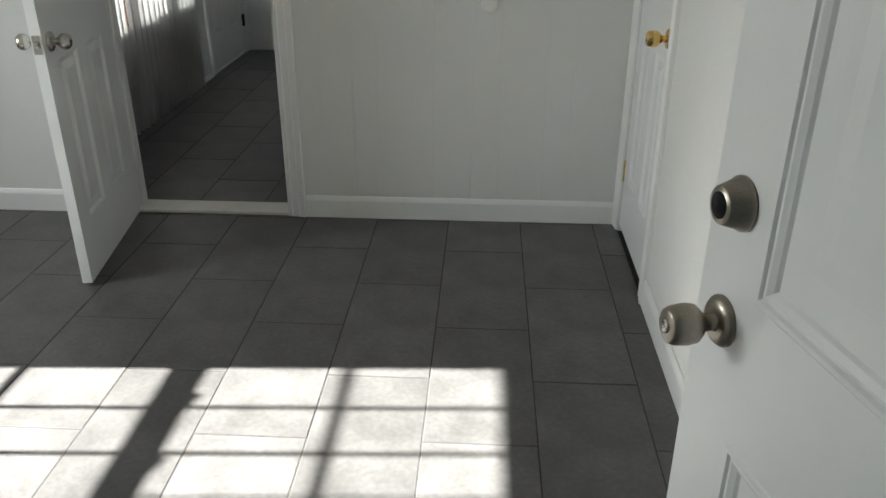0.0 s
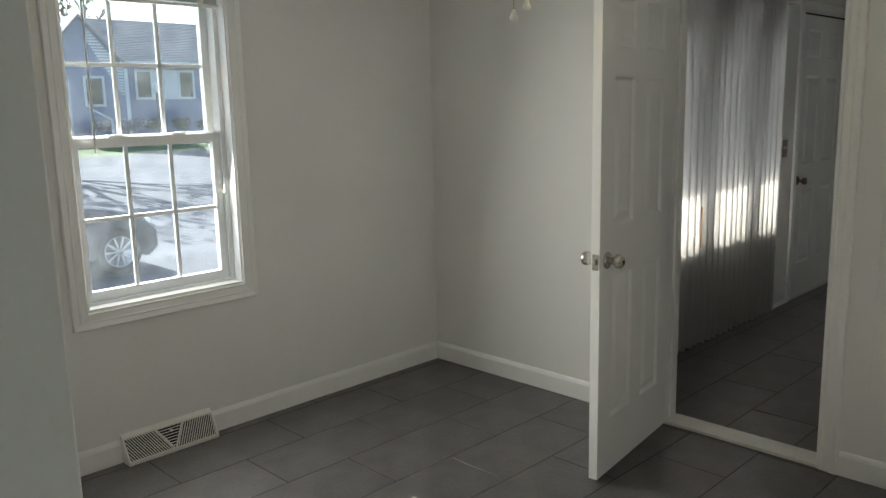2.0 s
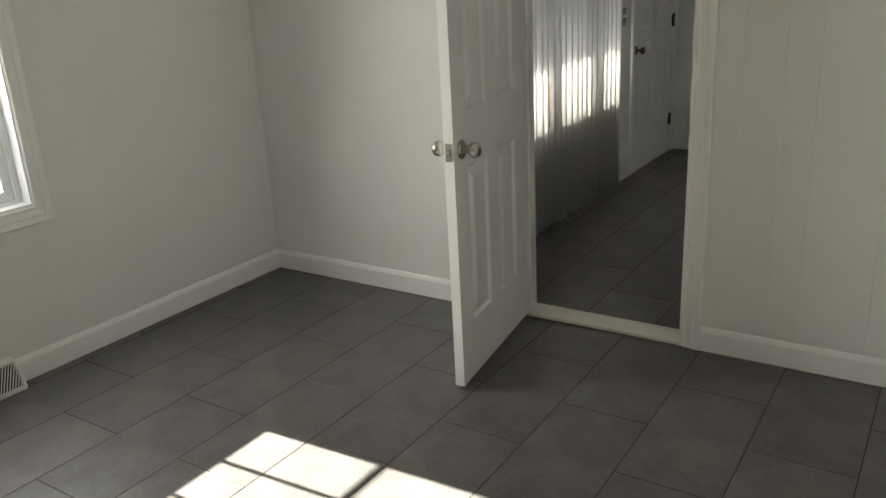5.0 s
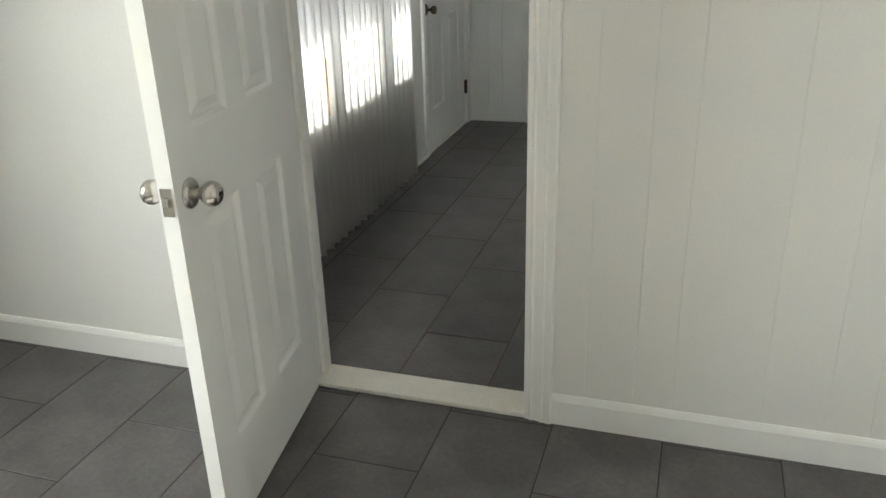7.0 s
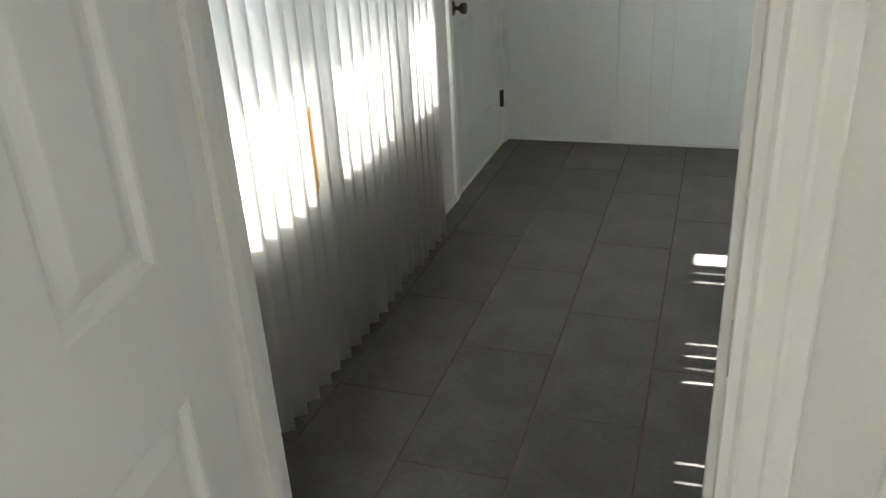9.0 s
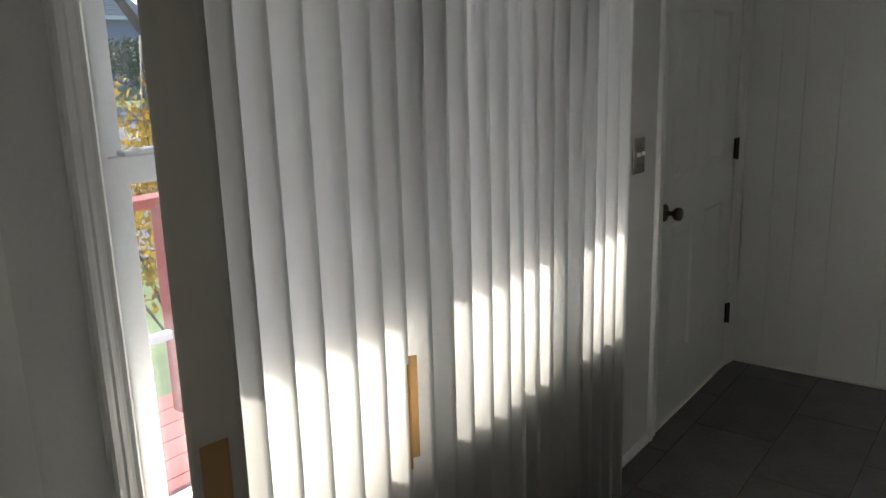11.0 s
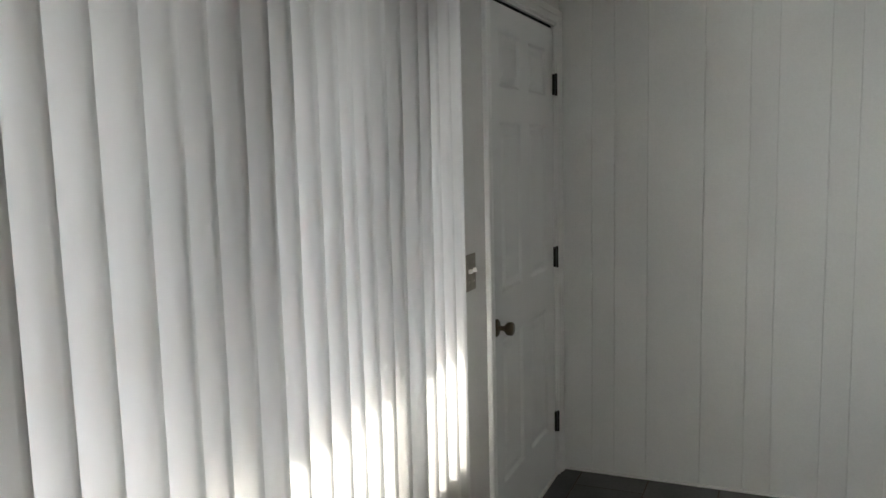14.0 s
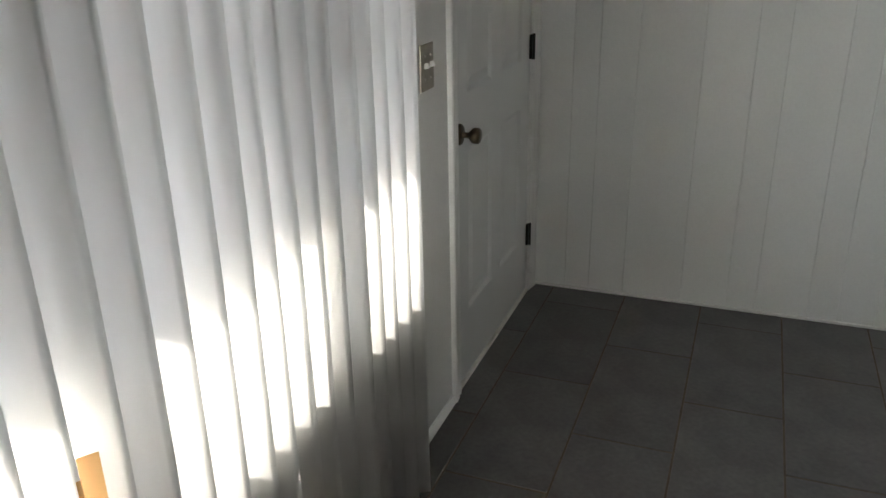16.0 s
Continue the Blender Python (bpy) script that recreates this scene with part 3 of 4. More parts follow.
b = thing("mini_blind", "raised off-white mini blind with a tilt wand", "blind", pose(XL - 0.03, 0, 0))
bm = bmesh.new()
box(bm, -0.018, 0.018, WY0 + 0.012, WY1 - 0.012, 1.972, 2.006, 0.003)
part("head_rail", bm, M_PVC, b)
for k in range(14):
    bm = bmesh.new()
    z = 1.968 - 0.0032 * k
    prism(bm, [(-0.013, z - 0.0006), (0, z + 0.0012), (0.013, z - 0.0006), (0.013, z - 0.0014), (0, z + 0.0004), (-0.013, z - 0.0014)], WY0 + 0.016, WY1 - 0.016, "y")
    part("slat", bm, M_PVC, b)
bm = bmesh.new()
box(bm, -0.013, 0.013, WY0 + 0.016, WY1 - 0.016, 1.908, 1.921, 0.003)
part("bottom_rail", bm, M_PVC, b)
for yy in (1.70, 2.2):
    bm = bmesh.new()
    box(bm, 0.0125, 0.0145, yy - 0.011, yy + 0.011, 1.906, 1.976)
    part("ladder_tape", bm, M_PVC, b)
bm = bmesh.new()
rod(bm, (0.024, 1.685, 1.975), (0.026, 1.685, 1.31), 0.0042, 6)
part("tilt_wand", bm, M_PVC, b)

# three porch windows behind the vertical blind
for k, (a, c) in enumerate(((4.030, 4.60), (4.615, 5.20), (5.215, 5.74))):
    w = tagged(thing("window_%d" % (k + 2), "white vinyl double-hung porch window, shut", "window"), kind="structure")
    bm = bmesh.new()
    for p, q in ((a - 0.002, a + 0.040), (c - 0.016, c + 0.002)):
        box(bm, X2L - 0.155, X2L - 0.045, p, q, 0.635, 1.900)
    box(bm, X2L - 0.155, X2L - 0.045, a + 0.040, c - 0.016, 1.872, 1.903)
    box(bm, X2L - 0.155, X2L - 0.045, a + 0.040, c - 0.016, 0.632, 0.655)
    part("window_frame", bm, M_VINYL, w)
    bm = bmesh.new()
    for p, q in ((a - 0.002, a + 0.006), (c - 0.006, c + 0.002)):
        box(bm, X2L - 0.046, X2L + 0.002, p, q, 0.635, 1.900)
    box(bm, X2L - 0.046, X2L + 0.002, a, c, 1.894, 1.903)
    part("reveal", bm, M_TRIM, w)
    low = sash(w, X2L - 0.075, a + 0.040, c - 0.016, 0.655, 1.325, 1, 1, 0.042, bot=0.055, top=0.045)
    sash(w, X2L - 0.115, a + 0.040, c - 0.016, 1.285, 1.872, 1, 1, 0.058, bot=0.04, top=0.05)
    sash_lock(low, X2L - 0.075, a + 0.11, 1.325)
    bm = bmesh.new()
    box(bm, X2L - 0.165, X2L - 0.1555, a + 0.016, c - 0.016, 1.585, 1.605)
    part("storm_rail", bm, M_PALEBAR, w, "pale storm window rail")
for a, c in ((4.60, 4.615), (5.20, 5.215)):
    bm = bmesh.new()
    box(bm, X2L - 0.159, X2L + 0.012, a + 0.002, c - 0.002, 0.636, 1.899, 0.002)
    struct("mullion", bm, M_TRIM, "white painted post between porch windows")
w = tagged(thing("window_trim", "white moulded casing and stool of the porch windows", "trim"), kind="structure")
casing(w, "x", X2L, 1, 4.030, 5.74, 0.655, 1.900, 0.05)
bm = bmesh.new()
box(bm, X2L - 0.043, X2L + 0.024, 3.965, 5.80, 0.604, 0.656, 0.012)
part("stool", bm, M_TRIM, w)
bm = bmesh.new()
box(bm, X2L, X2L + 0.016, 3.97, 5.79, 0.555, 0.604, 0.004)
part("apron", bm, M_TRIM, w)

# ---------- vertical blind ----------
b = thing("vertical_blind", "closed vertical blind of curved off-white vinyl slats, glowing with sun", "blind", pose(-2.165, 0, 0))
bm = bmesh.new()
box(bm, 0.045, 0.052, 3.96, 5.702, 2.045, 2.138, 0.002)
box(bm, -0.105, 0.045, 5.695, 5.702, 2.045, 2.138)
box(bm, -0.105, 0.045, 3.96, 3.967, 2.045, 2.138)
box(bm, -0.105, 0.045, 3.967, 5.695, 2.131, 2.138)
part("valance", bm, M_PVC, b, "flat off-white valance")
bm = bmesh.new()
box(bm, -0.022, 0.022, 3.98, 5.69, 2.09, 2.132, 0.004)
part("head_rail", bm, M_PVC, b)


def slat_mesh(name, material, width=0.089, bow=-0.011, z0=0.066, z1=2.085, t=0.0009):
    bm = bmesh.new()
    n = 8
    cols = []
    for i in range(n + 1):
        s = -1 + 2 * i / n
        cols.append((s * width / 2, bow * (1 - s * s)))
    verts = [[bm.verts.new((u, v + d, z)) for z in (z0, z1)] for u, v in cols for d in (0,)]
    back = [[bm.verts.new((u, v - t, z)) for z in (z0, z1)] for u, v in cols]
    for r in (verts, back):
        for p, q in zip(r, r[1:]):
            f = bm.faces.new((p[0], q[0], q[1], p[1]))
            f.smooth = True
    for i in (0, n):
        bm.faces.new((verts[i][0], verts[i][1], back[i][1], back[i][0]))
    for k in (0, 1):
        for i in range(n):
            bm.faces.new((verts[i][k], verts[i + 1][k], back[i + 1][k], back[i][k]))
    return mesh_of(name, bm, material)


ME_SLAT = slat_mesh("slat", M_SLAT)
ME_SLAT_SHADED = slat_mesh("slat_shaded", M_SLAT_SHADED, 0.096, -0.004)
rnd = random.Random(4)
# thin translucent tan strips set on three of the slats
M_TAN = sheer("tan_sheer", (0.68, 0.46, 0.22), (0.8, 0.5, 0.2), 0.5)
ME_TAN = slat_mesh("tape", M_TAN, 0.062, -0.0018, 0.635, 0.865, 0.0003)
ME_TAN_EDGE = slat_mesh("tan_strip_edge", M_TAN, 0.006, -0.0003, 0.635, 0.865, 0.0003)
TURNS = {13: 68, 14: 64, 5: 62, 18: 60}
for i in range(-1, 20):
    turn = TURNS.get(i, 54) + rnd.uniform(-2.5, 2.5)
    y = 4.184 + 0.0742 * i - 0.0445 * math.sin(radians(turn)) + rnd.uniform(-0.002, 0.002)
    x = rnd.uniform(-0.002, 0.002)
    if i < 0:
        turn, y, x = 82, 4.094, 0.012
    o = new("slat", ME_SLAT_SHADED if i < 0 else ME_SLAT)
    o.parent = b
    o.matrix_local = pose(x, y, rnd.uniform(-0.003, 0.003), rnd.uniform(-0.15, 0.15), rnd.uniform(-0.15, 0.15), turn + 180)
    if i == -1:
        o["label"] = "flatter end vinyl slat with shade painted into its colour"
        k = new("tape", ME_TAN)
        k.parent = o
        k.matrix_local = pose(0.010, -0.0014, 0.03)
        k["label"] = "thin translucent tan strip"
    if i in (5, 6):
        k = new("tape", ME_TAN_EDGE if i == 5 else ME_TAN)
        k.parent = o
        k.matrix_local = pose(-0.0425, 0.0012, 0) if i == 5 else pose(-0.004, -0.0085, 0)
        k["label"] = "thin translucent tan strip"

# ---------- small fixtures ----------
s = thing("light_switch", "aged metal switch plate with two toggles on the wall", "switch", pose(X2L, 5.955, 1.118))
bm = bmesh.new()
box(bm, 0, 0.005, -0.045, 0.045, -0.06, 0.06, 0.002)
part("plate", bm, M_AGED, s)
for dy in (-0.018, 0.022):
    bm = bmesh.new()
    box(bm, 0.004, 0.019, dy - 0.004, dy + 0.004, -0.004, 0.01, 0.0015, m=pose(0, 0, 0, 0, -14, 0))
    part("toggle", bm, M_PVC, s)
    for dz in (-0.03, 0.03):
        bm = bmesh.new()
        lathe(bm, [(0.0, 0), (0.003, 0), (0.0026, 0.001), (0, 0.0013)], Matrix.Translation((0.005, dy, dz)) @ pose(0, 0, 0, 0, 90, 0), 10, cap=False)
        part("screw", bm, M_NICKEL, s)

s = thing("door_bumper", "round white wall bumper for a door knob", "door stop", pose(-0.238, YP, 0.917))
bm = bmesh.new()
lathe(bm, [(0.0, 0), (0.034, 0), (0.034, 0.004), (0.030, 0.010), (0.020, 0.018), (0.010, 0.021), (0.0, 0.0215)], pose(0, 0, 0, 90, 0, 0), cap=False)
part("cushion", bm, M_PVC, s)

# floor register at the foot of the west wall
s = thing("baseboard_register", "white metal baseboard heat register with louvred sunburst grille", "register", pose(XL, 1.873, 0))
L = 0.208
bm = bmesh.new()
prism(bm, [(0, 0), (0.075, 0), (0.078, 0.018), (0.071, 0.018), (0.068, 0.006), (0.004, 0.006), (0.004, 0.118), (0, 0.12)], -L, L, "y")
prism(bm, [(0.0, 0.122), (0.0, 0.108), (0.022, 0.100), (0.024, 0.108)], -L, L, "y")
for a, c in ((-L, -L + 0.006), (L - 0.006, L)):
    prism(bm, [(0.002, 0.004), (0.072, 0.004), (0.076, 0.018), (0.023, 0.108), (0.002, 0.118)], a, c, "y")
body = part("body", bm, M_METALVENT, s)
# solid near-black filling paints the shade behind the louvres
bm = bmesh.new()
prism(bm, [(0.008, 0.006), (0.06, 0.006), (0.058, 0.016), (0.012, 0.1)], -L + 0.008, L - 0.008, "y")
part("duct", bm, M_DARK, s, "near-black block painting the shade inside the register")
P0, P1 = Vector((0.0735, 0, 0.018)), Vector((0.023, 0, 0.104))
up = P1 - P0


def louvre(y0, y1, k0, k1, w=0.0032):
    bm = bmesh.new()
    a, c = P0 + up * k0 + Vector((0, y0, 0)), P0 + up * k1 + Vector((0, y1, 0))
    n = Vector((up.z, 0, -up.x)).normalized() * 0.003
    side = (c - a).cross(n).normalized() * w / 2
    ring0 = [bm.verts.new(a + side * p + n * q) for p, q in ((-1, 0.4), (1, 0.4), (1, -1), (-1, -1))]
    ring1 = [bm.verts.new(c + side * p + n * q) for p, q in ((-1, 0.4), (1, 0.4), (1, -1), (-1, -1))]
    for i in range(4):
        bm.faces.new((ring0[i], ring0[(i + 1) % 4], ring1[(i + 1) % 4], ring1[i]))
    bm.faces.new(ring0[::-1])
    bm.faces.new(ring1)
    part("louvre", bm, M_METALVENT, s)


for sg in (-1, 1):
    for k in range(17):
        y0 = 0.014 + 0.0115 * k
        y1 = y0 + 0.055
        k1 = 1.0
        if y1 > L - 0.008:
            k1 = max(0.06, (L - 0.008 - y0) / 0.055)
            y1 = y0 + 0.055 * k1
        louvre(sg * y0, sg * y1, 0.0, k1)
    louvre(sg * 0.004, sg * 0.062, 0.0, 1.0, 0.006)
for k in range(1, 8):
    yy = 0.004 + 0.058 * k / 8
    louvre(-yy, yy, k / 8, k / 8, 0.0032)
bm = bmesh.new()
box(bm, 0.036, 0.052, -0.006, 0.006, 0.085, 0.092, 0.002)
part("lever", bm, M_METALVENT, s)

# ---------- ceiling fan ----------
FANX, FANY = -1.432, 2.085
fan = thing("ceiling_fan", "white five-blade ceiling fan with three lit frosted shades", "ceiling fan", pose(FANX, FANY, 0))
bm = bmesh.new()
lathe(bm, [(0.0, 2.262), (0.085, 2.262), (0.088, 2.245), (0.085, 2.215), (0.100, 2.205), (0.108, 2.185), (0.108, 2.12), (0.100, 2.085), (0.085, 2.066), (0.05, 2.058), (0.0, 2.058)], n=40, cap=False)
part("motor_housing", bm, M_FAN, fan)
bm = bmesh.new()
lathe(bm, [(0.02, 2.06), (0.02, 2.03)], n=16)
for k in range(5):
    a = radians(35 + 72 * k)
    rod(bm, (0.03 * math.cos(a), 0.03 * math.sin(a), 2.036), (0.045 * math.cos(a), 0.045 * math.sin(a), 2.062), 0.006, 8)
part("rotor_hub", bm, M_BLACK, fan, "dark rotor hub")
bm = bmesh.new()
lathe(bm, [(0.0, 2.036), (0.047, 2.036), (0.051, 2.03), (0.051, 1.985), (0.046, 1.968), (0.02, 1.955), (0.0, 1.953)], n=32, cap=False)
part("switch_housing", bm, M_FAN, fan)
for k in range(5):
    a = 39 + 72 * k
    R = pose(0, 0, 0, 0, 0, a)
    bm = bmesh.new()
    pts = [(0.045, 2.055), (0.075, 2.025), (0.105, 1.985), (0.15, 1.973)]
    for (r0, z0), (r1, z1) in zip(pts, pts[1:]):
        for w0 in (-0.011, 0.011):
            rod(bm, R @ Vector((r0, w0, z0)), R @ Vector((r1, w0 * 1.3, z1)), 0.0055, 8)
    mm = R @ Matrix.Translation((0.165, 0, 1.964)) @ pose(0, 0, 0, -12, 0, 0) @ Matrix.Diagonal((1.5, 0.95, 1, 1))
    lathe(bm, [(0.0, -0.004), (0.026, -0.004), (0.030, -0.006), (0.036, -0.006), (0.038, -0.002), (0.038, 0.003), (0.0, 0.003)], mm, 28, cap=False)
    part("blade_iron", bm, M_FAN, fan)
    bm = bmesh.new()
    out = [(0.14, -0.045), (0.2, -0.054), (0.35, -0.062), (0.48, -0.066), (0.525, -0.060), (0.545, -0.040), (0.552, 0.0),
           (0.545, 0.040), (0.525, 0.060), (0.48, 0.066), (0.35, 0.062), (0.2, 0.054), (0.14, 0.045)]
    vs = prism(bm, out, -0.003, 0.003, "z")
    T = R @ Matrix.Translation((-0.02, 0, 1.972)) @ pose(0, 0, 0, -12, 0, 0)
    for v in vs:
        v.co = T @ v.co
    part("blade", bm, M_FAN, fan)
for k, a in enumerate((30, 270, 150)):
    T = pose(0, 0, 0, 0, 0, a) @ Matrix.Translation((0.042, 0, 1.968)) @ pose(0, 0, 0, 0, 146, 0)
    bm = bmesh.new()
    lathe(bm, [(0.0, -0.012), (0.018, -0.012), (0.023, -0.004), (0.025, 0.012), (0.022, 0.018)], T, 24, cap=False)
    lamp = part("lamp_holder", bm, M_FAN, fan)
    for q in (0, 120, 240):
        bm = bmesh.new()
        rod(bm, T @ pose(0, 0, 0, 0, 0, q) @ Vector((0.022, 0, 0.008)), T @ pose(0, 0, 0, 0, 0, q) @ Vector((0.034, 0, 0.008)), 0.0022, 6)
        part("thumb_screw", bm, M_NICKEL, lamp)
    bm = bmesh.new()
    n = 48
    prof = [(0.024, 0.010), (0.031, 0.022), (0.042, 0.045), (0.054, 0.075), (0.061, 0.105), (0.063, 0.125), (0.060, 0.125), (0.051, 0.075), (0.028, 0.022), (0.021, 0.012)]
    rings = []
    for r, h in prof:
        ring = []
        for i in range(n):
            c = 2 * math.pi * i / n
            rr = r * (1 + 0.012 * math.cos(24 * c) * (h > 0.02))
            ring.append(bm.verts.new(T @ Vector((rr * math.cos(c), rr * math.sin(c), h + (0.0006 * math.cos(6 * c) if h > 0.12 else 0)))))
        rings.append(ring)
    for p, q in zip(rings, rings[1:]):
        for i in range(n):
            f = bm.faces.new((p[i], p[(i + 1) % n], q[(i + 1) % n], q[i]))
            f.smooth = True
    part("shade", bm, M_SHADE, fan, "ribbed frosted glass shade, lit warm")
    bm = bmesh.new()
    lathe(bm, [(0.0, 0.014), (0.012, 0.016), (0.014, 0.03), (0.024, 0.05), (0.027, 0.07), (0.02, 0.09), (0.0, 0.098)], T, 20, cap=False)
    part("bulb", bm, M_BULB, fan)
for (dx, dy, z1) in ((-0.018, 0.018, 1.688), (0.022, 0.024, 1.712)):
    bm = bmesh.new()
    z = 1.96
    while z > z1 + 0.03:
        bmesh.ops.create_icosphere(bm, subdivisions=1, radius=0.0022, matrix=Matrix.Translation((dx, dy, z)))
        z -= 0.0046
    rod(bm, (dx, dy, 1.965), (dx, dy, z1 + 0.028), 0.0006, 4)
    ch = part("pull_chain", bm, M_CHAIN, fan)
    bm = bmesh.new()
    lathe(bm, [(0.0, 0.03), (0.004, 0.028), (0.006, 0.02), (0.011, 0.008), (0.010, 0.002), (0.0, 0.0)], Matrix.Translation((dx, dy, z1)), 14, cap=False)
    part("pull", bm, M_PVC, ch, "small white bell pull")

# ---------- outside ----------
def gz(x):
    if x > -12:
        return -0.75
    if x > -31:
        return -0.75 + 1.3 * (-12 - x) / 19
    return 0.55


def sheet(name, xs, ys, dz, material, label):
    bm = bmesh.new()
    g = [[bm.verts.new((x, y, gz(x) + dz)) for y in ys] for x in xs]
    for a, c in zip(g, g[1:]):
        for i in range(len(ys) - 1):
            bm.faces.new((a[i], c[i], c[i + 1], a[i + 1]))
    return struct(name, bm, material, label)


sheet("ground", [-600, -120, -60, -31, -25, -18, -12, 0, 40, 600], [-600, -100, -20, 0, 10, 20, 100, 600], 0, M_GRASS, "green autumn lawn")
sheet("road", [-24.5, -18, -12, -9.4], [-100, 0, 20, 100], 0.03, M_ASPHALT, "grey asphalt street with tree shade")
sheet("driveway", [-9.35, -3.9], [-100, 6.2], 0.035, M_CONC, "pale sunlit concrete driveway")
bm = bmesh.new()
box(bm, -0.75, 0.4, -1.2, YF - 0.15, -0.76, -0.03, 0.01)
struct("stoop", bm, M_CONC, "concrete front stoop")
# unseen cover and walls added round the step to keep sky light out
bm = bmesh.new()
box(bm, -1.1, 0.75, -1.3, YF - 0.145, 2.16, 2.24)
struct("entry_roof", bm, M_TRIM, "unseen plain cover added over the front step to block sky light")
bm = bmesh.new()
box(bm, -1.1, -1.02, -1.3, YF - 0.145, -0.76, 2.16)
box(bm, 0.67, 0.75, -1.3, YF - 0.145, -0.76, 2.16)
box(bm, -1.02, 0.67, -1.3, -1.22, -0.76, 2.16)
struct("wall_entry", bm, M_WALL, "unseen plain walls added outside the front door to block sky light")


def leaves(bm, rnd, c, r, n, size):
    for _ in range(n):
        while True:
            p = Vector((rnd.uniform(-1, 1), rnd.uniform(-1, 1), rnd.uniform(-1, 1)))
            if 0.15 < p.length < 1:
                break
        p = Vector((c[0] + p.x * r[0], c[1] + p.y * r[1], c[2] + p.z * r[2]))
        s = size * rnd.uniform(0.6, 1.3)
        q = Euler((rnd.uniform(0, 6.3), rnd.uniform(0, 6.3), rnd.uniform(0, 6.3))).to_matrix()
        bm.faces.new([bm.verts.new(p + q @ Vector(v)) for v in ((-s, 0, 0), (-0.2 * s, -0.55 * s, 0.1 * s), (s, 0, 0), (-0.2 * s, 0.55 * s, 0.1 * s))])


def limb(bm, rnd, p, d, length, r, depth, tips):
    q = p + d * length
    rod(bm, p, q, r, 7, r * 0.62)
    if depth == 0:
        tips.append(q)
        return
    for _ in range(3 if depth > 1 else 4):
        nd = (d + Vector((rnd.uniform(-0.8, 0.8), rnd.uniform(-0.8, 0.8), rnd.uniform(-0.15, 0.6)))).normalized()
        limb(bm, rnd, p + d * length * rnd.uniform(0.6, 1.0), nd, length * rnd.uniform(0.6, 0.8), r * 0.55, depth - 1, tips)


def tree(x, y, height, material, seed, label, dense=26, size=0.16):
    rnd = random.Random(seed)
    t = thing("tree", label, "tree", pose(x, y, gz(x) - 0.05), "street trees")
    bm = bmesh.new()
    tips = []
    limb(bm, rnd, Vector((0, 0, 0)), Vector((0.04, 0.03, 1)).normalized(), height * 0.34, height * 0.03, 4, tips)
    part("trunk", bm, M_BARK, t)
    bm = bmesh.new()
    for p in tips:
        if rnd.random() < 0.75:
            leaves(bm, rnd, p, (height * 0.06, height * 0.06, height * 0.05), max(1, dense // 4), size)
    part("crown", bm, material, t)


def bush(x, y, z, rx, ry, rz, material, seed, label, n=1400, size=0.035, name="bush", twigs=True):
    rnd = random.Random(seed)
    t = thing(name, label, name, pose(x, y, z), "")
    if twigs:
        bm = bmesh.new()
        for _ in range(26):
            a, k = rnd.uniform(0, 6.28), rnd.uniform(0.3, 0.95)
            rod(bm, (0.05 * math.cos(a), 0.05 * math.sin(a), 0), (rx * k * math.cos(a), ry * k * math.sin(a), rz * rnd.uniform(0.9, 1.9)), 0.009, 5, 0.003)
        part("twigs", bm, M_BARK, t)
    bm = bmesh.new()
    for _ in range(14):
        a, k = rnd.uniform(0, 6.28), rnd.uniform(0, 0.75)
        leaves(bm, rnd, (rx * k * math.cos(a), ry * k * math.sin(a), rz * rnd.uniform(0.75, 1.5)), (rx * 0.4, ry * 0.4, rz * 0.42), n // 14, size)
    part("foliage", bm, material, t)


tree(-37.5, 14.0, 8.5, M_OLEAF, 3, "bare autumn tree with sparse olive leaves behind the house", 8)
tree(-27.5, 6.5, 8.0, M_OLEAF, 5, "autumn street tree with thinning leaves", 16)
tree(-28.0, 0.5, 8.5, M_OLEAF, 8, "autumn street tree with thinning leaves", 16)
tree(-18.0, 14.4, 7.5, M_OLEAF, 12, "spreading tree with yellow-green leaves on the lawn", 40, 0.11)
bush(-6.0, 6.75, -0.75, 1.0, 1.3, 1.22, M_YLEAF, 2, "bush with bright yellow autumn leaves by the porch", 4200, 0.034)
bush(-6.4, 8.6, -0.75, 0.9, 1.0, 0.9, M_YLEAF, 6, "bush with bright yellow autumn leaves by the porch", 1600, 0.034)
for k in range(1, 6):
    bush(-24.5 - 0.8 * k, 14.0 + 2.0 * k, gz(-25), 1.2, 1.4, 1.25, M_GLEAF, 20 + k, "clipped dark green hedge shrub", 1300, 0.09, "hedge", False)

# porch
p = thing("porch", "red painted wooden porch with railing and white roof edge", "porch")
for k in range(14):
    bm = bmesh.new()
    x1 = X2L - 0.17 - 0.144 * k
    box(bm, x1 - 0.139, x1, 3.6, 7.3, -0.13, -0.10, 0.003)
    part("deck_board", bm, M_REDWOOD, p)
for yy in (3.65, 5.3, 7.2):
    bm = bmesh.new()
    box(bm, -4.42, X2L - 0.18, yy, yy + 0.05, -0.30, -0.13)
    part("joist", bm, M_REDWOOD, p)
    bm = bmesh.new()
    box(bm, -4.4, -4.3, yy - 0.02, yy + 0.08, -0.76, -0.301)
    part("pier", bm, M_REDWOOD, p)
for yy in (3.62, 5.43, 7.24):
    bm = bmesh.new()
    box(bm, -4.28, -4.19, yy - 0.045, yy + 0.045, -0.10, 0.872, 0.006)
    part("post", bm, M_REDWOOD, p)
bm = bmesh.new()
box(bm, -4.30, -4.17, 3.55, 7.3, 0.872, 0.915, 0.006)
part("top_rail", bm, M_REDWOOD, p)
bm = bmesh.new()
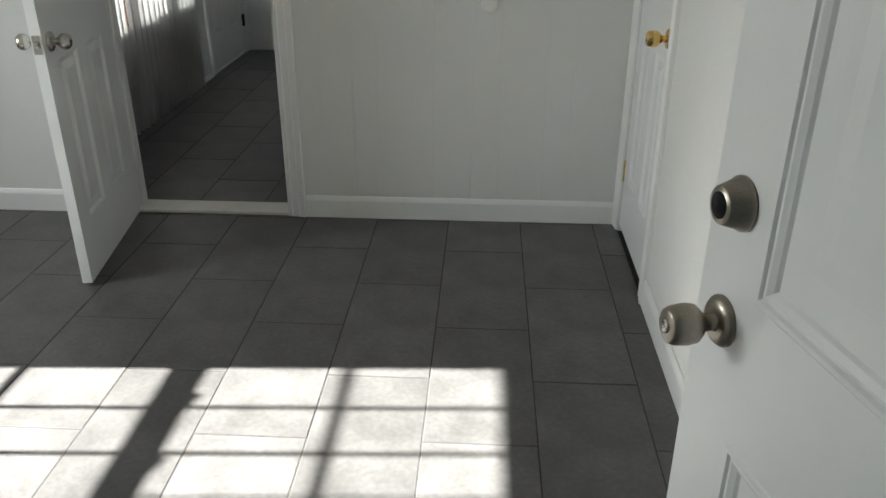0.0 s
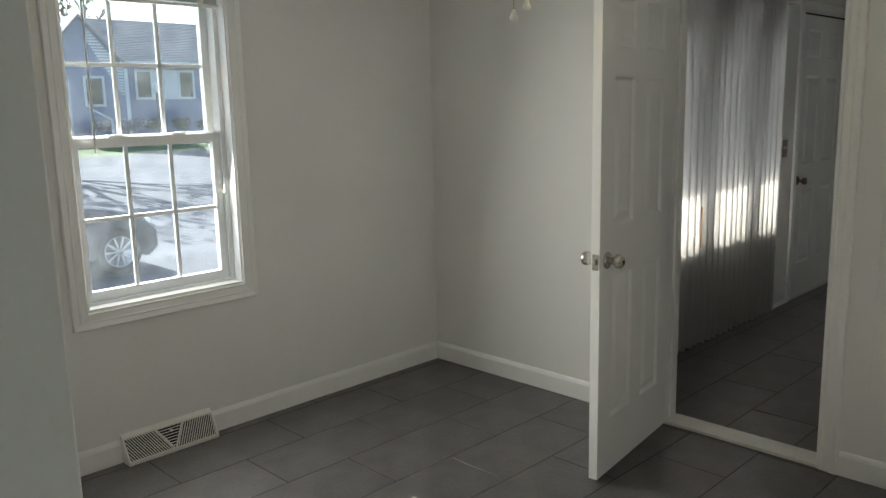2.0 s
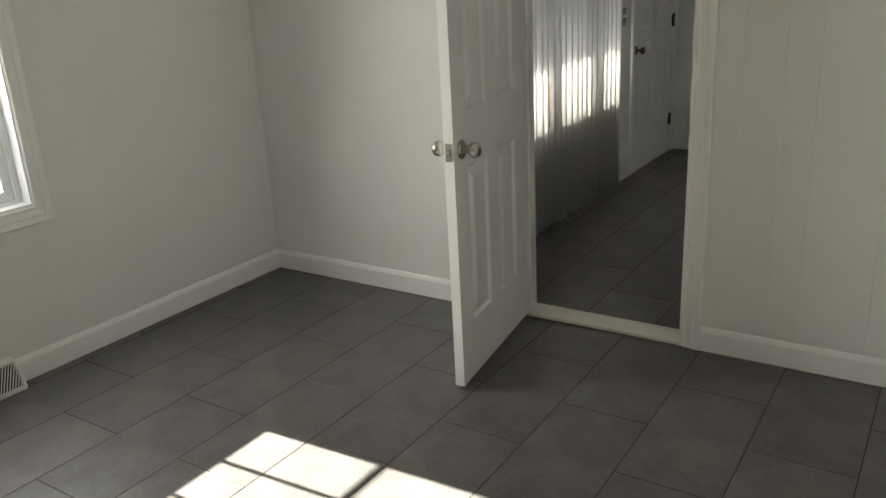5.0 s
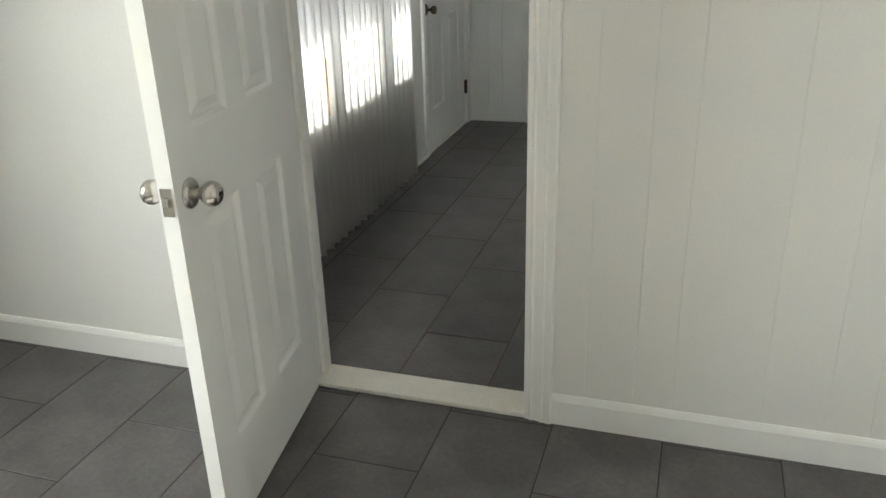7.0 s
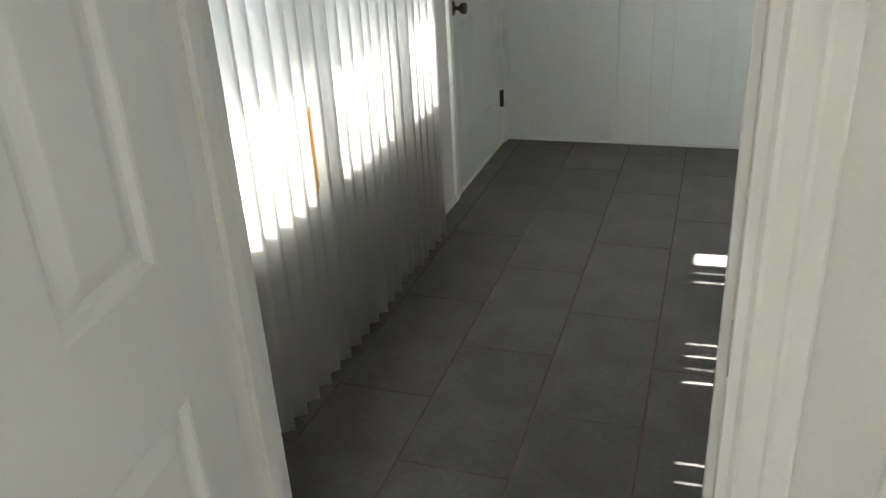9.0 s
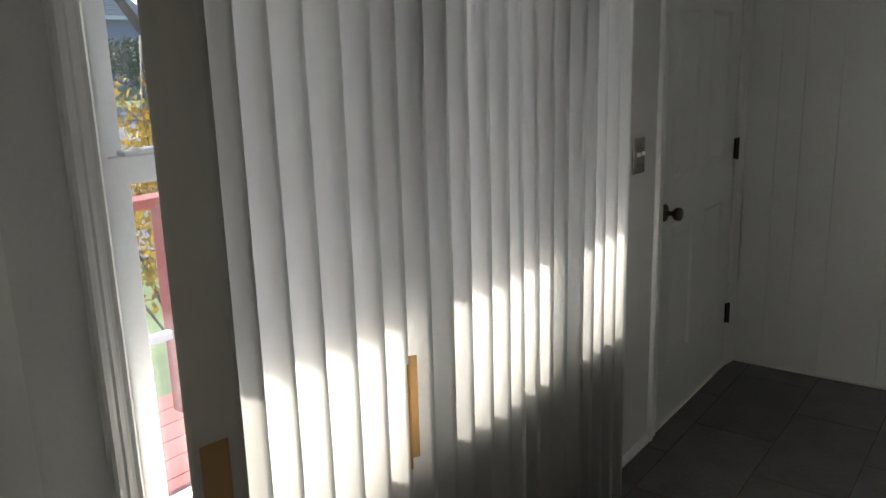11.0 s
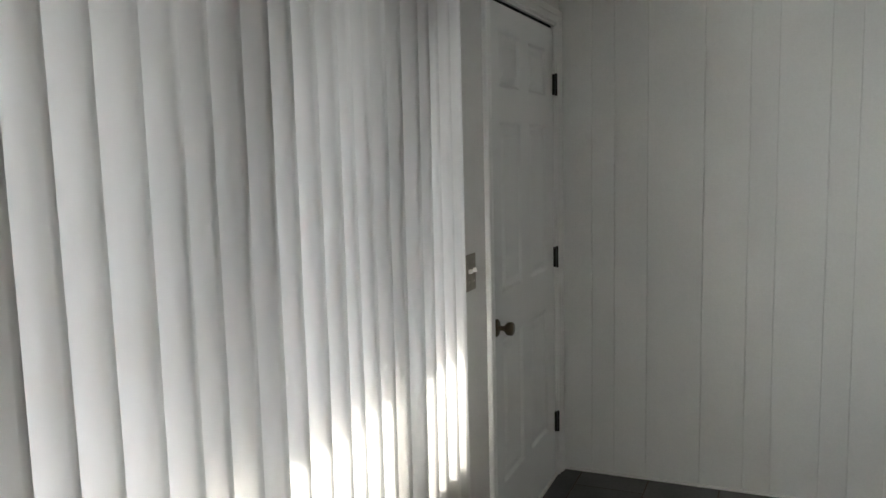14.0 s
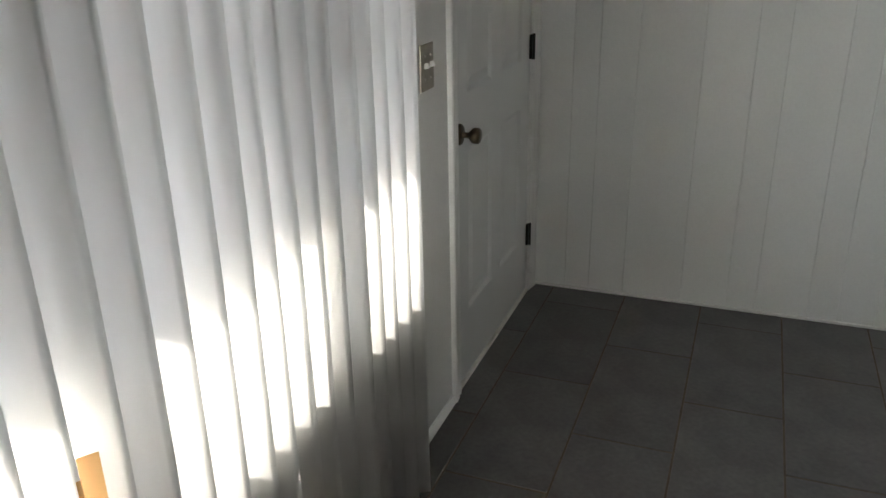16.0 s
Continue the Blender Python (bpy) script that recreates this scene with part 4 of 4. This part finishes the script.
box(bm, -4.255, -4.215, 3.60, 7.25, 0.26, 0.30, 0.004)
part("lower_rail", bm, M_PALEBAR, p, "pale lower rail")
bm = bmesh.new()
prism(bm, [(-3.90, 1.985), (-3.86, 1.985), (-3.86, 2.17), (X2L - 0.17, 2.37), (X2L - 0.17, 2.45), (-3.95, 2.22)], 3.45, 7.45, "y")
part("roof", bm, M_WTRIM_SUNLIT, p, "white porch roof edge")
for yy in (3.62, 7.24):
    bm = bmesh.new()
    box(bm, -3.92, -3.85, yy - 0.035, yy + 0.035, -0.10, 1.99, 0.005)
    part("roof_post", bm, M_WTRIM_SUNLIT, p)


# cars
def car(x, y, rz, paint, label):
    c = thing("car", label, "car", pose(x, y, gz(x) + 0.03, 0, 0, rz))
    W = 0.88
    bm = bmesh.new()
    side = [(-2.2, 0.32), (-2.25, 0.55), (-2.2, 0.86), (-1.6, 0.98), (-0.9, 0.99), (0.9, 0.96), (1.45, 0.86), (1.78, 0.74), (1.93, 0.60), (1.95, 0.32), (1.80, 0.2)]
    arches = []
    for cx in (1.38, -1.35):
        arches += [(cx + 0.35 * math.cos(radians(q)), 0.31 + 0.35 * math.sin(radians(q))) for q in range(-15, 196, 15)]
    outline = side + [p for p in arches] + [(-1.95, 0.2)]
    rings = []
    for yy, k in ((-W, 0.0), (-W + 0.05, 1), (W - 0.05, 1), (W, 0.0)):
        s = 1.0 if k else 0.975
        rings.append([bm.verts.new((px * s, yy, 0.5 + (pz - 0.5) * (1.0 if k else 0.93))) for px, pz in outline])
    k = len(outline)
    for a, b2 in zip(rings, rings[1:]):
        for i in range(k):
            bm.faces.new((a[i], a[(i + 1) % k], b2[(i + 1) % k], b2[i]))
    bm.faces.new(rings[0][::-1])
    bm.faces.new(rings[-1])
    bmesh.ops.triangulate(bm, faces=[f for f in bm.faces if len(f.verts) > 4])
    part("body", bm, paint, c)
    bm = bmesh.new()
    cab = [(-1.75, 0.97), (-1.15, 1.38), (-0.6, 1.45), (0.1, 1.43), (0.95, 0.96)]
    r = [[bm.verts.new((px, sg * (W - 0.06 - (pz - 0.96) * 0.42), pz)) for px, pz in cab] for sg in (-1, 1)]
    for i in range(4):
        bm.faces.new((r[0][i], r[0][i + 1], r[1][i + 1], r[1][i]))
    bm.faces.new(r[0])
    bm.faces.new(r[1])
    part("greenhouse", bm, M_CARGLASS, c, "dark car windows")
    bm = bmesh.new()
    prism(bm, [(-1.15, 1.385), (-0.6, 1.455), (0.1, 1.435), (0.1, 1.46), (-0.6, 1.48), (-1.17, 1.405)], -0.62, 0.62, "y")
    part("roof", bm, paint, c)
    for cx in (1.38, -1.35):
        for sg in (-1, 1):
            T = Matrix.Translation((cx, sg * 0.79, 0.315)) @ pose(0, 0, 0, -90 * sg, 0, 0)
            bm = bmesh.new()
            lathe(bm, [(0.2, -0.1), (0.29, -0.1), (0.315, -0.07), (0.315, 0.06), (0.29, 0.092), (0.205, 0.09)], T, 32, cap=False)
            wh = part("wheel", bm, M_TYRE, c, "black tyre")
            bm = bmesh.new()
            lathe(bm, [(0.21, 0.05), (0.212, 0.092), (0.195, 0.092), (0.19, 0.05), (0.0, 0.03)], T, 32, cap=False)
            lathe(bm, [(0.05, 0.03), (0.045, 0.085), (0.0, 0.09)], T, 16, cap=False)
            for q in range(10):
                box(bm, 0.04, 0.2, -0.016, 0.016, 0.062, 0.085, 0.004, m=T @ pose(0, 0, 0, 0, 0, 36 * q))
            part("rim", bm, M_RIM, wh, "ten-spoke alloy rim")
    for sg in (-1, 1):
        bm = bmesh.new()
        box(bm, 1.58, 1.86, sg * 0.74 - 0.12, sg * 0.74 + 0.12, 0.62, 0.73, 0.03)
        part("headlight", bm, M_VINYL, c, "clear headlight")
    return c


car(-11.55, 3.42, 90, M_CARBLUE, "dark navy saloon car parked by the kerb")
car(-30.2, 9.5, 20, M_CARWHITE, "white car parked beside the blue house")

# blue house across the street
HX, HY0, HY1, HB = -32.6, 13.9, 24.0, 0.5
h = thing("house", "blue one-storey house with white trim and grey shingle roof", "house")
bm = bmesh.new()
box(bm, HX - 7, HX, HY0 - 6, HY1, HB - 0.3, 3.40)
part("wall", bm, M_BLUE, h)
for k in range(24):
    bm = bmesh.new()
    z = HB + 0.121 * k
    prism(bm, [(HX, z), (HX + 0.022, z), (HX + 0.006, z + 0.119), (HX, z + 0.119)], HY0, HY1, "y")
    part("siding_board", bm, M_BLUE, h)
bm = bmesh.new()
prism(bm, [(HX + 0.45, 3.36), (HX + 0.45, 3.46), (HX - 3.5, 5.45), (HX - 7.45, 3.46), (HX - 7.45, 3.36), (HX - 3.5, 5.3)], HY0 - 6.3, HY1 + 0.3, "y")
roof = part("roof", bm, M_SHING, h)
for k in range(24):
    bm = bmesh.new()
    a = k / 24
    c = (k + 1) / 24
    x0, z0 = HX + 0.46 - 3.95 * a, 3.47 + 1.99 * a
    x1, z1 = HX + 0.46 - 3.95 * c, 3.47 + 1.99 * c
    prism(bm, [(x0, z0), (x0, z0 + 0.03), (x1, z1 + 0.008), (x1, z1)], HY0 - 6.3, HY1 + 0.3, "y")
    part("shingle_course", bm, M_SHING, roof)
bm = bmesh.new()
box(bm, HX + 0.44, HX + 0.5, HY0 - 1, HY1 + 0.3, 3.30, 3.46)
part("gutter", bm, M_WTRIM_SUNLIT, h, "white gutter")
# gable wing of blue siding, with its sunlit part painted as white lap boards
GX = HX + 1.6
bm = bmesh.new()
box(bm, HX, GX, HY0 - 3.1, HY0 + 0.2, HB - 0.3, 3.1)
wing = part("wing", bm, M_BLUE, h)
GP = (12.45, 5.05)
GE = 14.12
bm = bmesh.new()
prism(bm, [(2 * GP[0] - GE, 3.1), (GE - 0.05, 3.1), (GP[0], GP[1] - 0.1)], HX - 2.5, GX, "x")
part("gable", bm, M_BLUE, h)
# white strips paint sunlight on the siding; their left ends follow the shadow's edge
for k in range(26):
    z = 1.98 + 0.108 * k
    y0 = GP[0] + 0.2 + max(0.0, (4.1 - z) * 0.61)
    y1 = min(13.97, GP[0] + (GP[1] - 0.25 - z) * 0.87)
    if y1 - y0 > 0.03:
        bm = bmesh.new()
        prism(bm, [(GX, z), (GX + 0.03, z), (GX + 0.008, z + 0.066), (GX, z + 0.066)], y0, y1, "y")
        part("siding_board", bm, M_WTRIM_SUNLIT, h)
bm = bmesh.new()
prism(bm, [(GP[0], GP[1]), (GE, 3.22), (GE, 3.08), (GP[0], GP[1] - 0.14), (2 * GP[0] - GE, 3.08), (2 * GP[0] - GE, 3.22)], HX - 2.6, GX + 0.12, "x")
part("roof", bm, M_SHING, h)
bm = bmesh.new()
box(bm, GX - 0.02, GX + 0.06, HY0 + 0.08, HY0 + 0.23, HB, 3.1)
part("corner_board", bm, M_WTRIM_SUNLIT, h, "white corner board")


def house_window(x, y0, y1, z0, z1, n):
    bm = bmesh.new()
    for a, c, lo, hi in ((y0 - 0.1, y0, z0 - 0.1, z1 + 0.1), (y1, y1 + 0.1, z0 - 0.1, z1 + 0.1), (y0, y1, z0 - 0.1, z0), (y0, y1, z1, z1 + 0.1)):
        box(bm, x, x + 0.07, a, c, lo, hi)
    for k in range(1, n):
        yy = y0 + (y1 - y0) * k / n
        box(bm, x, x + 0.07, yy - 0.04, yy + 0.04, z0, z1)
    wd = part("window", bm, M_WTRIM_SUNLIT, h, "white framed window")
    for k in range(n):
        a, c = y0 + (y1 - y0) * k / n, y0 + (y1 - y0) * (k + 1) / n
        bm = bmesh.new()
        box(bm, x + 0.01, x + 0.035, a + 0.03, c - 0.03, z0, z1)
        part("pane", bm, M_WTRIM_SUNLIT if 0 < k < n - 1 else M_CARGLASS, wd)


house_window(HX + 0.02, 15.2, 17.65, 2.02, 3.04, 4)
house_window(HX + 0.02, 20.3, 22.3, 2.0, 3.05, 3)
house_window(GX, 12.5, 13.1, 1.75, 2.7, 1)
bm = bmesh.new()
box(bm, GX, GX + 0.06, 11.0, 11.9, HB, 2.65)
part("door", bm, M_WTRIM_SUNLIT, h, "white front door")
st_ = thing("handrail", "white wooden step handrail by the house", "handrail")
bm = bmesh.new()
for yy in (12.2, 12.95):
    box(bm, GX + 0.9, GX + 0.98, yy, yy + 0.08, gz(GX) - 0.1, 1.55 - (yy - 12.2) * 0.55)
part("post", bm, M_WTRIM_SUNLIT, st_)
bm = bmesh.new()
rod(bm, (GX + 0.94, 12.2, 1.58), (GX + 0.94, 13.03, 1.12), 0.05, 8)
part("rail", bm, M_WTRIM_SUNLIT, st_)
lp = thing("lamp_post", "black garden lamp post with a pale lantern", "lamp post", pose(-29.0, 14.3, gz(-29) - 0.05))
bm = bmesh.new()
rod(bm, (0, 0, 0), (0, 0, 1.75), 0.045, 10)
part("pole", bm, M_BLACK, lp)
bm = bmesh.new()
lathe(bm, [(0.06, 1.75), (0.11, 1.82), (0.13, 2.05), (0.0, 2.15)], None, 8, cap=False)
part("lantern", bm, M_VINYL, lp, "pale glass lantern")
for k, (yy, mt) in enumerate(((12.9, M_FLOWER), (13.9, M_FLOWER), (14.9, M_GLEAF), (16.0, M_GLEAF), (17.2, M_GLEAF), (18.6, M_GLEAF))):
    bush(-30.6, yy, gz(-30.6), 0.55, 0.6, 0.38, mt, 40 + k, "pale flowering shrub before the house" if k < 2 else "low green shrub before the house", 500, 0.05, "shrub", False)

# ---------- floors, tiles and boards last ----------
def floor_tiles(name, x0, x1, y0, y1, gx, px, oy, py, label, seed, grout, deep, gap):
    bm = bmesh.new()
    box(bm, x0, x1, y0, y1, -0.09, -deep)
    fl = struct(name, bm, grout, label)
    rnd = random.Random(seed)
    cache = {}
    k0, k1 = math.floor((x0 - gx) / px), math.ceil((x1 - gx) / px)
    for k in range(k0, k1):
        off = oy[k % 2]
        j0, j1 = math.floor((y0 - off) / py), math.ceil((y1 - off) / py)
        for j in range(j0, j1):
            a, c = max(gx + k * px, x0), min(gx + (k + 1) * px, x1)
            p, q = max(off + j * py, y0), min(off + (j + 1) * py, y1)
            if c - a < 0.02 or q - p < 0.02:
                continue
            key = (round(c - a, 3), round(q - p, 3))
            if key not in cache:
                b2 = bmesh.new()
                hw, hh, g, e = (c - a) / 2 - gap, (q - p) / 2 - gap, -0.006, deep * 0.7
                low = [b2.verts.new((sx * hw, sy * hh, g)) for sx, sy in ((-1, -1), (1, -1), (1, 1), (-1, 1))]
                mid = [b2.verts.new((sx * hw, sy * hh, -e)) for sx, sy in ((-1, -1), (1, -1), (1, 1), (-1, 1))]
                top = [b2.verts.new((sx * (hw - e), sy * (hh - e), 0)) for sx, sy in ((-1, -1), (1, -1), (1, 1), (-1, 1))]
                for r, s2 in ((low, mid), (mid, top)):
                    for i in range(4):
                        b2.faces.new((r[i], r[(i + 1) % 4], s2[(i + 1) % 4], s2[i]))
                b2.faces.new(top)
                cache[key] = mesh_of("tile", b2, M_TILE)
            o = new("tile", cache[key])
            o.parent = fl
            o.location = ((a + c) / 2, (p + q) / 2, rnd.uniform(-0.0006, 0.0004))
            o.rotation_euler = (rnd.uniform(-0.0012, 0.0012), rnd.uniform(-0.002, 0.002), 0)
    return fl


floor_tiles("floor", XL, XR, YF, YP, -1.33, 0.3125, (0.545, 0.245), 0.598, "dark grey slate-look floor tiles with dark grout", 1, M_GROUT, 0.0013, 0.0022)
floor_tiles("floor_back", X2L, X2R, YPB, Y2, -1.558, 0.306, (3.985, 4.287), 0.594, "dark grey slate-look floor tiles of the back room", 2, M_GROUT2, 0.0016, 0.0034)
bm = bmesh.new()
box(bm, DX0, DX1, YP, YPB, -0.09, -0.004)
struct("floor_doorway", bm, M_SUB, "subfloor under the threshold")
bm = bmesh.new()
box(bm, XR, XR + 0.12, 2.905, 3.49, -0.09, -0.004)
struct("floor_closet", bm, M_GROUT, "dark floor under the closet door")

# grooved boards on the north wall
north = bpy.data.objects["wall_north"]
edges = [X2L, -2.124, -2.022, -1.878, -1.645, -1.465, -1.357, -1.167, -1.059, -0.926, -0.70, -0.52, -0.41, -0.22, -0.11, 0.02, X2R]
for a, c in zip(edges, edges[1:]):
    bm = bmesh.new()
    g = 0.0022
    prism(bm, [(a + 0.0004, Y2), (a + 0.0004, Y2 - 0.0046), (a + g + 0.001, Y2 - 0.0062), (c - g - 0.001, Y2 - 0.0062), (c - 0.0004, Y2 - 0.0046), (c - 0.0004, Y2)], 0.012, H2 - 0.002, "z")
    part("board", bm, M_WALL2, north)
bm = bmesh.new()
box(bm, X2L, X2R, Y2 - 0.012, Y2, 0.0, 0.011, 0.003)
struct("baseboard_north", bm, M_TRIM, "thin white bead at the foot of the panelling")

# faint boards on the front of the partition
partition = bpy.data.objects["wall_partition"]
edges = [DX1 + 0.01, -0.93, -0.795, -0.69, -0.46, -0.30, -0.19, 0.0, 0.11, XR]
for a, c in zip(edges, edges[1:]):
    bm = bmesh.new()
    prism(bm, [(a + 0.0003, YP), (a + 0.0003, YP - 0.0012), (a + 0.003, YP - 0.002), (c - 0.003, YP - 0.002), (c - 0.0003, YP - 0.0012), (c - 0.0003, YP)], 0.0, H1 - 0.03, "z")
    part("board", bm, M_WALL, partition)
